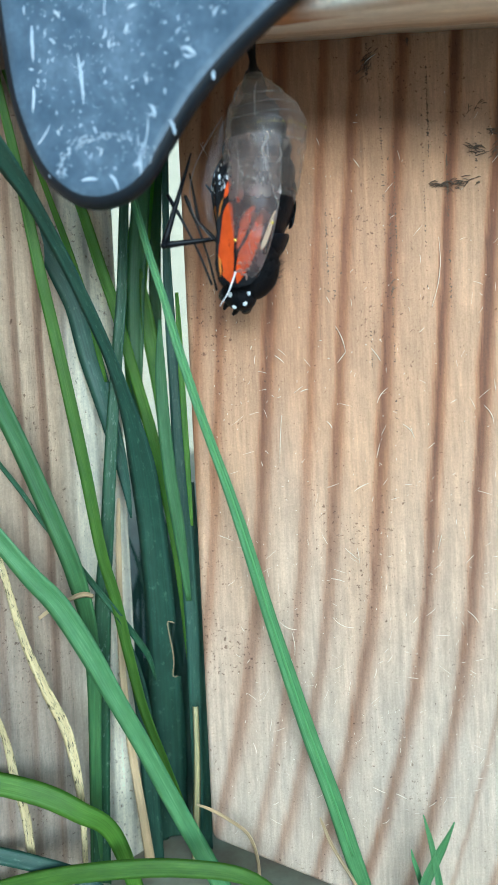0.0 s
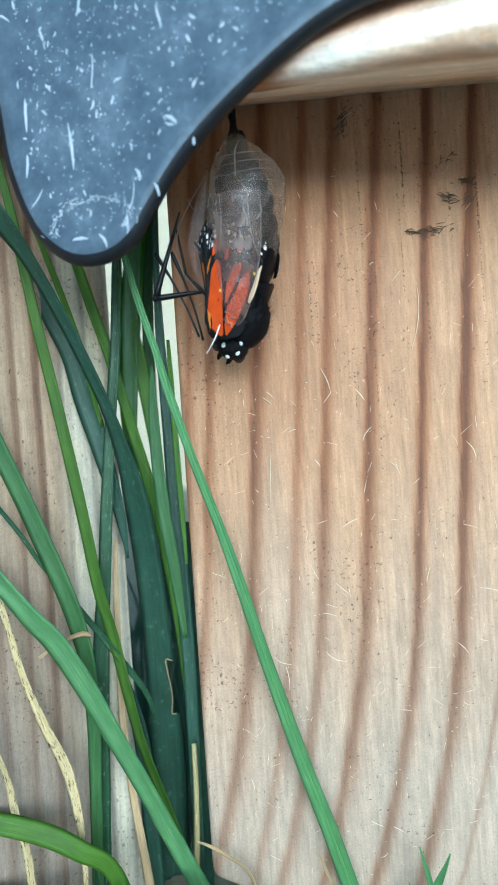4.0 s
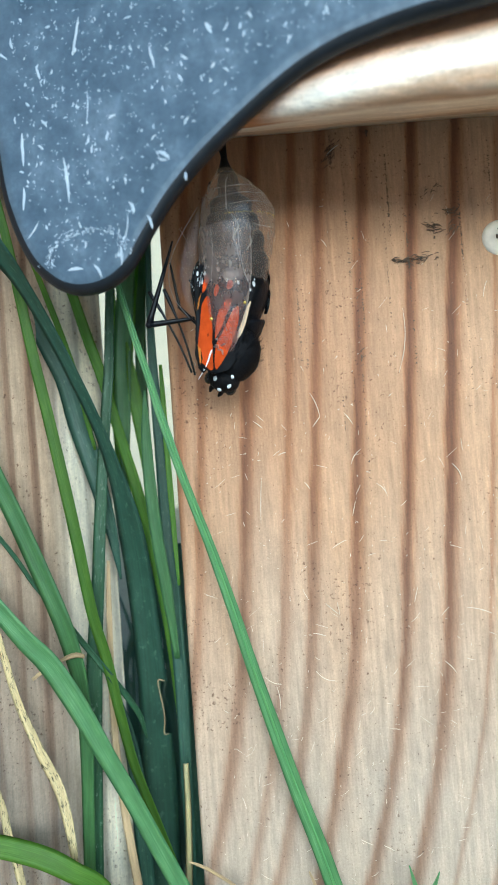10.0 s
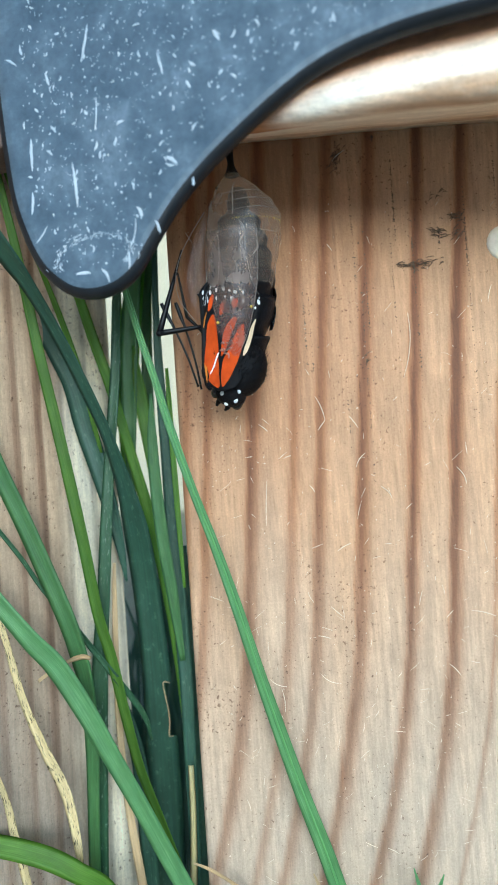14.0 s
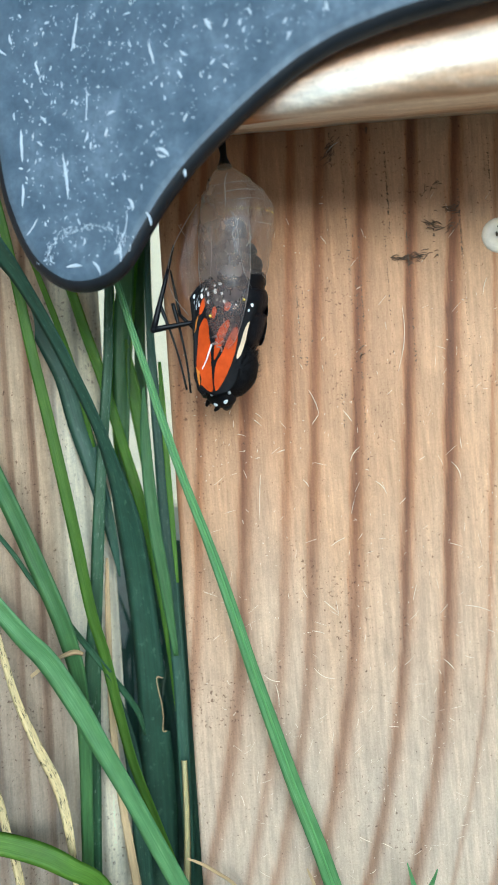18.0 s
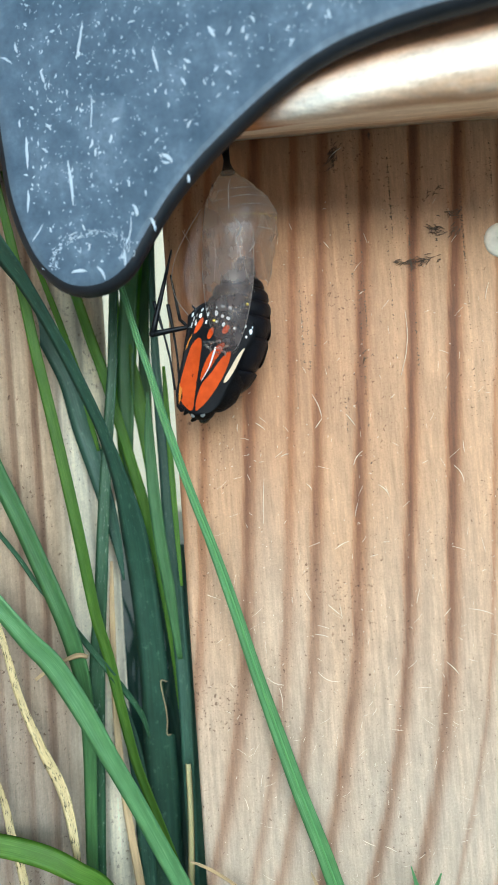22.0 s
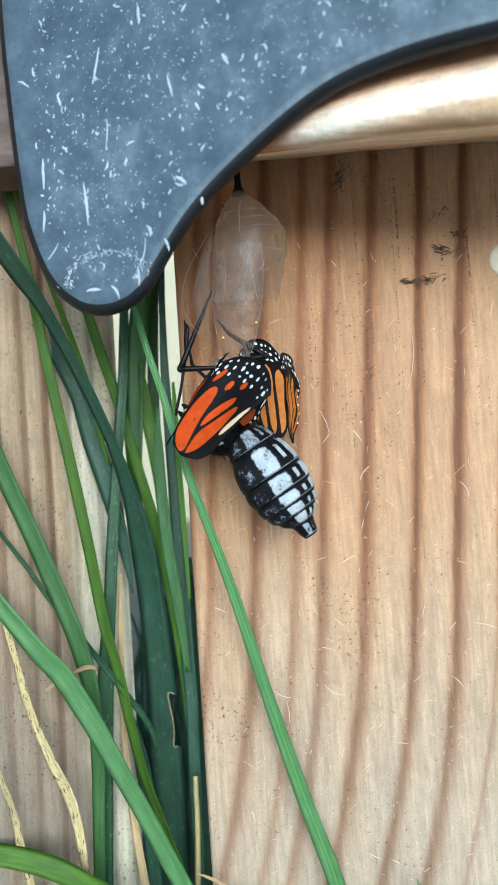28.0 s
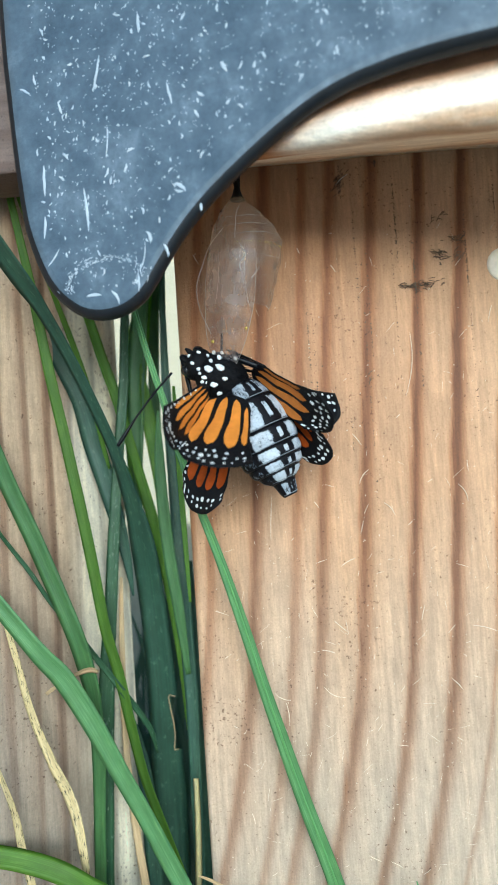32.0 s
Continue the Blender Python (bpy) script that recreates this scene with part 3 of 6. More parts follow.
    # the scuffed ring near the tip of the lobe
    for k in range(170):
        a = random.uniform(-0.5, 3.6)
        r = random.gauss(0.97, 0.1)
        fleck(-0.72 + 0.62 * r * math.cos(a), 11.78 + 0.33 * r * math.sin(a), random.uniform(0.02, 0.07), 0.013, a + random.uniform(-0.6, 0.6), 0)
    part("white_scuffing", bm, SPECK, body, "chalk-white flecks and scratches")["kind"] = "stuff"
    return thing


plate()


# ---- grass ----
tuft = tagged(empty("grass_tuft", (-0.6, 0.6, -0.3)), "tuft of long green grass growing in the corner of the fence", "grass", "grass by the fence")
lawn_tuft = tagged(empty("grass_tuft", (-1.6, -1.0, -0.3)), "tuft of broad green grass before the boards", "grass", "grass by the fence")
dry_tuft = tagged(empty("dry_grass", (-2.2, -0.5, -0.3)), "dry yellow grass leaves with black mould spots", "dry grass", "grass by the fence")
seedling = tagged(empty("grass_seedling", (3.7, -1.0, -0.3)), "young grass shoots at the foot of the board", "grass", "grass by the fence")
scraps = tagged(empty("dead_grass_curl", (0.8, -0.4, -0.3)), "bleached curls of dead grass on the soil", "dry grass", "grass by the fence")


def blade(points, widths, mat, label, fold=0.22, twist=(0.0, 0.0), n=30, rib=None, hole=None, name="blade", home=None):
    """A folded blade along points in cm; widths in mm from first to last; twist in degrees from first to last."""
    base = Vector(points[-1])
    thing_bm = bmesh.new()
    uvl = thing_bm.loops.layers.uv.new("run")
    pts = [Vector(p) for p in spline(points, n)]
    wid = [float(w[0]) * 0.1 for w in spline([(w,) for w in widths], n)]
    rings, run = [], 0.0
    runs, spine = [], []
    for i, p in enumerate(pts):
        tan = (pts[min(i + 1, n)] - pts[max(i - 1, 0)]).normalized()
        face = Vector((0, -1, 0))
        face = (face - tan * face.dot(tan)).normalized()
        tw = radians(twist[0] + (twist[1] - twist[0]) * i / n)
        face = Matrix.Rotation(tw, 3, tan) @ face
        side = tan.cross(face)
        w = max(wid[i], 0.02)
        th = 0.018
        ring = []
        for s, d in ((-1, 0), (-0.5, 0.62), (0, 1), (0.5, 0.62), (1, 0)):
            ring.append(thing_bm.verts.new(p + side * (s * w / 2) - face * (fold * w * d) - base))
        for s, d in ((0.5, 0.62), (0, 1), (-0.5, 0.62)):
            ring.append(thing_bm.verts.new(p + side * (s * w / 2) - face * (fold * w * d + th) - base))
        rings.append(ring)
        spine.append(p - face * (fold * w - 0.004) - base)
        runs.append(run)
        if i < n:
            run += (pts[i + 1] - p).length
    across = (0, 0.25, 0.5, 0.75, 1.0, 0.75, 0.5, 0.25)
    for i in range(n):
        a, b = rings[i], rings[i + 1]
        for k in range(8):
            j = (k + 1) % 8
            if hole and hole[0] <= i < hole[1] and k in hole[2]:
                continue
            f = thing_bm.faces.new((a[k], a[j], b[j], b[k]))
            us = (across[k], across[j], across[j], across[k])
            for loop, u, v in zip(f.loops, us, (runs[i], runs[i], runs[i + 1], runs[i + 1])):
                loop[uvl].uv = (u, v)
    thing_bm.faces.new(rings[0]), thing_bm.faces.new(rings[-1][::-1])
    spots = [[v.co.copy() for v in ring] for ring in rings]
    ob = part(name, thing_bm, mat)
    home = home or tuft
    ob.parent = home
    ob.location = base * CM - home.location
    ob["label"] = label
    if hole:
        # the dried rim of the bite
        bm = bmesh.new()
        bm.loops.layers.uv.new("run")
        rim = [spots[i][1] for i in range(hole[0], hole[1] + 1)]
        rim = [spots[hole[0]][0].lerp(rim[0], 0.3)] + rim + [spots[hole[1]][0].lerp(rim[-1], 0.3)]
        tube(bm, [tuple(q + Vector((0.03 * math.sin(5 * k), -0.01, 0))) for k, q in enumerate(rim)], [0.012] * len(rim), 5, 40)
        part("bitten_rim", bm, STRAW_PLAIN, ob, "pale dried rim of the hole")
    if rib:
        bm = bmesh.new()
        uv2 = bm.loops.layers.uv.new("run")
        tube(bm, [tuple(q) for q in spine[::3]], [0.022] * len(spine[::3]), 5, n)
        part("midrib", bm, rib, ob)
    return ob


# dark grass standing in the gap behind
def back_grass():
    bm = bmesh.new()
    uvl = bm.loops.layers.uv.new("run")
    rng = random.Random(9)
    for k in range(46):
        x, y = rng.uniform(-2.8, 0.6), rng.uniform(2.2, 6.0)
        high, lean, w = rng.uniform(4.0, 7.6), rng.uniform(-1.2, 1.2), rng.uniform(0.12, 0.26)
        last = None
        for i in range(9):
            f = i / 8
            c = Vector((x + lean * f * f, y + 0.4 * math.sin(3 * f + x), -0.3 + high * f))
            ww = w * (1 - f ** 3)
            row = [bm.verts.new(c + Vector((-ww / 2, 0.03, 0))), bm.verts.new(c), bm.verts.new(c + Vector((ww / 2, 0.03, 0)))]
            if last:
                for j in range(2):
                    bm.faces.new((last[j], last[j + 1], row[j + 1], row[j]))
            last = row
    tagged(part("grass_clump", bm, GRASS_DARK), "dark grass growing behind the gap in the fence", "grass", kind="stuff")


back_grass()
FRESH, OLD = "fresh green grass blade beside the fence", "dark green grass blade against the boards"
blade([(-0.90, -1.52, 13.09), (-0.57, -1.40, 11.63), (-0.37, -1.33, 10.77), (-0.19, -1.25, 10.09), (-0.01, -1.17, 9.31), (0.29, -1.06, 8.22), (0.60, -0.95, 7.22), (0.91, -0.85, 6.11), (1.22, -0.74, 4.89), (1.53, -0.63, 3.75), (1.85, -0.55, 2.62), (2.18, -0.47, 1.57), (2.38, -0.40, 0.85), (2.70, -0.28, -0.30)], (1.0, 1.1, 1.2, 1.3, 1.5, 1.5, 1.7, 2.0, 2.2, 2.5, 2.7, 2.9, 3.0, 3.0), GRASS_FRESH, "long straight green blade leaning over the front board", 0.2, (0, 0), 44, GRASS_RIB, home=lawn_tuft)
blade([(-3.92, -1.32, 7.55), (-3.46, -1.25, 6.90), (-2.95, -1.18, 6.18), (-2.61, -1.10, 5.70), (-2.28, -1.00, 5.27), (-1.86, -0.90, 4.49), (-1.45, -0.80, 3.59), (-1.03, -0.70, 2.69), (-0.69, -0.62, 1.90), (-0.31, -0.55, 1.07), (0.33, -0.43, -0.30)], (2.9, 3.2, 3.4, 3.7, 4.0, 3.9, 3.4, 3.2, 3.2, 3.2, 3.2), GRASS_FRESH, "broad fresh green blade with a kink", 0.16, (10, -10), 40, None, home=lawn_tuft)
blade([(-3.23, -3.31, 13.91), (-2.45, -2.00, 12.33), (-2.17, -1.54, 11.77), (-1.88, -1.08, 11.04), (-1.56, -0.62, 10.11), (-1.31, -0.17, 9.23), (-1.13, 0.27, 8.28), (-1.03, 0.60, 7.39), (-0.98, 0.93, 6.35), (-0.94, 1.13, 5.18), (-0.93, 1.30, 4.00), (-0.94, 1.43, 2.81), (-0.95, 1.52, 1.63), (-1.01, 1.60, -0.10), (-1.01, 1.61, -0.30)], (3.5, 3.9, 2.9, 2.5, 2.5, 2.5, 3.6, 5.3, 5.6, 5.7, 6.1, 6.7, 7.0, 7.0, 7.0), GRASS_DARK, "broad blue-green blade with an insect-eaten hole", 0.1, (30, -6), 60, None, (42, 46, (0, 7)))
blade([(-3.09, -0.94, 15.57), (-2.80, -0.70, 13.61), (-2.65, -0.58, 12.60), (-2.39, -0.46, 10.76), (-2.23, -0.36, 9.72), (-2.02, -0.28, 8.36), (-1.86, -0.20, 7.20), (-1.71, -0.08, 5.93), (-1.53, 0.04, 5.05), (-1.36, 0.14, 3.96), (-1.17, 0.22, 2.97), (-0.83, 0.30, 1.86), (-0.17, 0.46, -0.30)], (1.2, 1.4, 1.7, 2.0, 2.1, 2.2, 2.2, 2.1, 2.1, 2.0, 1.9, 1.8, 1.8), GRASS_BRIGHT, "bright yellow-green blade beside the fence", 0.2, (-15, 10), 44)
blade([(-3.72, -1.31, 10.77), (-3.31, -1.00, 9.36), (-3.11, -0.85, 8.67), (-2.81, -0.70, 7.82), (-2.50, -0.56, 6.88), (-2.19, -0.45, 5.93), (-2.05, -0.34, 5.28), (-1.97, -0.22, 4.63), (-1.96, -0.11, 3.67), (-2.04, 0.00, 2.38), (-2.21, 0.24, -0.30)], (2.8, 3.1, 3.3, 3.4, 3.5, 3.5, 3.4, 3.0, 2.8, 2.4, 2.4), GRASS_MID, FRESH, 0.14, (0, 10), 40)
blade([(-0.89, 0.59, 14.53), (-1.07, 0.50, 12.34), (-1.14, 0.46, 11.45), (-1.20, 0.43, 10.57), (-1.33, 0.39, 9.49), (-1.46, 0.35, 8.41), (-1.57, 0.32, 7.34), (-1.67, 0.29, 6.28), (-1.79, 0.27, 5.22), (-1.86, 0.25, 4.38), (-1.94, 0.24, 3.33), (-1.99, 0.22, 2.28), (-2.03, 0.20, 1.35), (-2.09, 0.17, -0.30)], (1.7, 1.8, 1.8, 2.0, 2.1, 2.2, 2.4, 2.5, 2.9, 3.2, 3.4, 3.4, 3.2, 3.2), GRASS_SPECK, "dark upright blade dusted with pale specks", 0.14, (10, -10), 44)
blade([(-3.40, -0.03, 13.31), (-2.55, 0.20, 11.51), (-2.24, 0.29, 10.85), (-2.02, 0.37, 10.30), (-1.86, 0.46, 9.48), (-1.65, 0.54, 8.58), (-1.48, 0.63, 7.74), (-1.37, 0.71, 7.01), (-1.32, 0.80, 6.39)], (2.9, 3.3, 3.8, 4.1, 4.3, 3.7, 2.8, 1.7, 0.4), GRASS_DARK, OLD, 0.15, (0, 0), 30)
blade([(-2.86, -0.82, 14.65), (-2.42, -0.30, 12.77), (-2.27, -0.13, 12.17), (-2.12, 0.03, 11.61), (-1.94, 0.20, 10.90), (-1.77, 0.30, 10.17), (-1.67, 0.40, 9.46), (-1.59, 0.50, 8.96)], (0.9, 1.0, 1.0, 1.2, 1.2, 1.2, 1.0, 0.5), GRASS_BRIGHT, "bright green blade with a withered yellow tip", 0.15, (0, 0), 30)
blade([(-2.55, 0.25, 14.43), (-2.00, 0.50, 12.52), (-1.83, 0.57, 11.95), (-1.64, 0.65, 11.19), (-1.42, 0.72, 10.41), (-1.23, 0.80, 9.56), (-1.04, 0.88, 8.71), (-0.84, 0.95, 7.79), (-0.69, 1.03, 6.93), (-0.55, 1.10, 5.84), (-0.46, 1.12, 4.81), (-0.41, 1.15, 3.90), (-0.36, 1.18, 2.99), (-0.35, 1.20, 2.19), (-0.32, 1.27, -0.30)], (1.5, 1.7, 1.9, 2.1, 2.1, 2.0, 2.1, 2.3, 2.2, 1.9, 1.6, 1.4, 1.1, 1.0, 1.0), GRASS_BRIGHT, "bright green blade lit from behind", 0.18, (-20, 10), 44)
blade([(-0.60, 1.50, 15.03), (-0.87, 1.50, 13.05), (-0.96, 1.50, 12.35), (-1.06, 1.50, 11.53), (-1.14, 1.50, 10.71), (-1.19, 1.50, 9.77), (-1.22, 1.50, 8.84), (-1.22, 1.50, 8.14)], (3.2, 3.6, 3.7, 3.9, 3.7, 3.3, 2.2, 1.1), GRASS_MID, "upright green blade lit from behind", 0.15, (10, 0), 34)
# lit edge of the upright blade, put in as a narrow bright one
blade([(-0.44, 1.70, 15.46), (-0.75, 1.70, 12.97), (-0.86, 1.70, 12.14), (-0.97, 1.70, 11.20), (-1.06, 1.70, 10.25)], (1.4, 1.5, 1.5, 1.4, 0.8), GRASS_BRIGHT, "narrow bright green strip for the lit edge of the upright blade", 0.12, (0, 0), 20)
blade([(-1.02, 1.50, 11.17), (-0.97, 1.50, 10.58), (-0.90, 1.50, 9.87), (-0.83, 1.50, 9.22), (-0.77, 1.50, 8.45), (-0.74, 1.50, 7.64)], (0.4, 1.9, 2.9, 2.6, 1.9, 1.4), GRASS_BRIGHT, "short bright green blade lit from behind", 0.18, (0, 0), 26)
blade([(-0.49, 0.10, 10.00), (-0.53, 0.17, 9.20), (-0.53, 0.23, 8.24), (-0.47, 0.30, 7.16), (-0.38, 0.37, 6.29), (-0.33, 0.43, 5.63), (-0.27, 0.50, 4.85)], (0.4, 1.8, 2.3, 2.4, 2.3, 1.8, 1.0), GRASS_MID, "narrow grey-green blade tip", 0.2, (0, 0), 30)
blade([(-0.25, 0.84, 14.92), (-0.34, 0.80, 12.92), (-0.38, 0.78, 11.91), (-0.40, 0.76, 10.78), (-0.38, 0.74, 9.66), (-0.35, 0.72, 8.77), (-0.32, 0.70, 7.66), (-0.30, 0.68, 6.56), (-0.28, 0.66, 5.47), (-0.25, 0.64, 4.38), (-0.26, 0.62, 3.08), (-0.28, 0.60, 1.80), (-0.31, 0.57, -0.30)], (1.1, 1.2, 1.3, 1.7, 2.1, 2.4, 2.9, 3.0, 2.8, 2.6, 2.3, 2.0, 2.0), GRASS_DARK, "narrow dark blade in the corner of the boards", 0.2, (0, 0), 40)
# the light on the dark corner blade's edge, built as a thin bright strip
blade([(-0.20, 0.40, 10.50), (-0.19, 0.38, 9.84), (-0.18, 0.36, 8.86), (-0.16, 0.34, 7.89), (-0.14, 0.32, 7.03), (-0.12, 0.30, 6.28)], (0.6, 1.0, 1.1, 1.1, 0.9, 0.5), GRASS_BRIGHT, "thin bright green strip for the lit edge of the dark corner blade", 0.15, (0, 0), 24)
blade([(-0.50, 2.10, 15.19), (-0.67, 2.10, 13.20), (-0.78, 2.10, 11.98), (-0.85, 2.10, 10.76), (-0.87, 2.10, 9.55), (-0.84, 2.10, 8.33), (-0.76, 2.10, 7.23)], (1.9, 2.1, 2.4, 2.5, 2.4, 2.1, 1.6), GRASS_MID, "soft green blade far back in the gap", 0.15, (0, 0), 26)
blade([(-1.35, 2.00, 13.28), (-1.40, 2.00, 11.28), (-1.42, 2.00, 10.19), (-1.41, 2.00, 9.22), (-1.36, 2.00, 8.25), (-1.21, 2.00, 7.15), (-1.05, 2.00, 6.30)], (1.7, 1.9, 2.4, 2.4, 2.3, 2.0, 1.3), GRASS_BRIGHT, "short bright green blade far back in the gap", 0.15, (0, 0), 26)
blade([(-0.20, 1.20, 6.98), (-0.19, 1.20, 6.48), (-0.17, 1.20, 5.12), (-0.18, 1.20, 3.65), (-0.19, 1.20, 2.19), (-0.22, 1.20, 0.84), (-0.24, 1.20, -0.30)], (1.1, 1.2, 1.9, 2.2, 2.2, 2.2, 2.2), GRASS_DARK, "dark green blade in the gap between the boards", 0.1, (0, 0), 26)
blade([(-3.64, -1.41, 8.72), (-3.34, -0.90, 7.92), (-3.22, -0.71, 7.63), (-2.91, -0.53, 7.09), (-2.64, -0.35, 6.53), (-2.16, -0.20, 5.82), (-1.86, -0.05, 5.30), (-1.42, 0.12, 4.60), (-1.06, 0.31, 3.94), (-0.96, 0.50, 3.38)], (0.6, 0.7, 0.8, 0.9, 0.9, 1.0, 1.2, 1.3, 1.1, 0.4), GRASS_SPECK, "thin speckled blade behind the others", 0.2, (0, 0), 34)
blade([(-1.59, 0.70, 4.39), (-1.42, 0.72, 3.66), (-1.28, 0.75, 2.77), (-1.23, 0.78, 1.66), (-1.21, 0.80, 0.36), (-1.20, 0.81, -0.30)], (0.4, 2.2, 3.0, 3.3, 3.3, 3.3), GRASS_DARK, "dark green blade low in the tuft", 0.12, (0, 0), 24)
blade([(-0.23, 0.35, 2.92), (-0.24, 0.35, 2.13), (-0.28, 0.35, 1.28), (-0.33, 0.35, 0.57), (-0.39, 0.35, -0.30)], (1.1, 1.2, 1.3, 1.4, 1.4), STALK, "pale yellow grass stalk with a dark joint", -0.3, (0, 0), 20, name="stalk")
blade([(-3.2, -1.15, 6.31), (-3.13, -0.95, 5.68), (-2.97, -0.75, 4.63), (-2.68, -0.6, 3.67), (-2.4, -0.5, 2.91), (-2.25, -0.5, 2.11), (-2.19, -0.5, 1.29), (-2.2, -0.5, -0.2)], (1.0, 1.3, 1.6, 2.2, 2.0, 1.3, 1.0), STRAW, "dry yellow grass leaf with black mould spots", 0.15, (0, 15), 34, name="dry_leaf", home=dry_tuft)
blade([(-3.38, -1.4, 3.93), (-3.22, -1.15, 3.06), (-3.14, -1.05, 2.33), (-3.02, -0.95, 1.52), (-2.95, -0.9, 0.06)], (0.8, 1.4, 1.6, 1.4), STRAW, "dry yellow grass leaf with black mould spots", 0.15, (0, 0), 24, name="dry_leaf", home=dry_tuft)
blade([(-1.5, 0.6, 6.8), (-1.55, 0.6, 5.85), (-1.6, 0.6, 4.01), (-1.54, 0.6, 2.38), (-1.34, 0.6, 0.56), (-1.25, 0.6, -0.3)], (0.6, 1.2, 1.4, 1.7, 2.0), STRAW_PLAIN, "dry tan grass stem standing by the boards", 0.15, (0, 0), 24, name="dry_stem", home=dry_tuft)
blade([(-2.8, -0.4, 4.87), (-2.6, -0.4, 5.0), (-2.34, -0.4, 5.15), (-2.0, -0.4, 5.26), (-1.82, -0.4, 5.22)], (0.6, 0.7, 0.6, 1.3, 1.1), STRAW_PLAIN, "curled dry scrap of leaf caught on the grass", 0.2, (0, 40), 18, name="leaf_scrap", home=dry_tuft)
blade([(-4.6, -1.3, 2.4), (-3.64, -1.2, 2.39), (-2.72, -1.1, 2.1), (-2.1, -1.0, 1.72), (-1.59, -0.8, 1.2), (-1.2, -0.6, -0.2)], (3.4, 3.6, 3.6, 3.0, 2.6), GRASS_BRIGHT, "glossy green blade arching close to the ground", 0.1, (-35, -20), 30, home=lawn_tuft)
blade([(-4.0, -1.2, 0.4), (-2.8, -1.4, 0.81), (-1.47, -1.5, 1.02), (-0.28, -1.5, 1.02), (0.8, -1.4, 0.73), (1.6, -1.2, -0.2)], (2.6, 2.8, 2.8, 2.4, 1.6), GRASS_BRIGHT, "glossy green blade lying near the ground", 0.12, (-30, -30), 30, home=lawn_tuft)
blade([(-4.4, -1.2, 1.35), (-3.61, -1.2, 1.17), (-2.86, -1.2, 0.98), (-2.02, -1.2, 0.67), (-1.2, -1.1, -0.2)], (2.4, 2.6, 2.4, 2.0), GRASS_DARK, "dark green blade lying near the ground", 0.12, (-30, -30), 24, home=lawn_tuft)
blade([(3.63, -1.0, 1.51), (3.69, -1.0, 1.25), (3.75, -1.0, 0.97), (3.85, -1.0, 0.32), (3.9, -1.0, -0.3)], (0.2, 0.8, 1.1, 1.5), GRASS_FRESH, "young grass shoot at the foot of the board", 0.25, (0, 0), 18, home=seedling)
blade([(4.11, -1.1, 1.43), (4.0, -1.05, 1.15), (3.88, -1.0, 0.87), (3.6, -1.0, 0.3), (3.45, -1.0, -0.3)], (0.2, 1.1, 1.8, 1.9), GRASS_FRESH, "young grass shoot at the foot of the board", 0.25, (0, 0), 18, home=seedling)
blade([(3.44, -0.8, 0.81), (3.47, -0.8, 0.65), (3.52, -0.8, 0.47), (3.62, -0.8, 0.07), (3.7, -0.8, -0.3)], (0.2, 0.7, 0.9, 1.0), GRASS_FRESH, "young grass shoot at the foot of the board", 0.25, (0, 0), 18, home=seedling)
blade([(-0.16, -0.6, 1.58), (0.05, -0.55, 1.46), (0.31, -0.5, 1.27), (0.68, -0.4, 0.9), (0.83, -0.4, 0.38), (0.8, -0.4, -0.2)], (0.3, 0.7, 0.8, 0.8, 0.9), STRAW_PLAIN, "bleached curl of dry grass", 0.2, (0, 60), 20, name="dead_leaf", home=scraps)
blade([(1.94, -0.6, 1.28), (2.0, -0.55, 1.1), (2.14, -0.5, 0.71), (2.51, -0.5, 0.02), (2.6, -0.5, -0.3)], (0.3, 0.6, 0.7, 0.8), STRAW_PLAIN, "bleached curl of dry grass", 0.2, (0, 30), 20, name="dead_leaf", home=scraps)


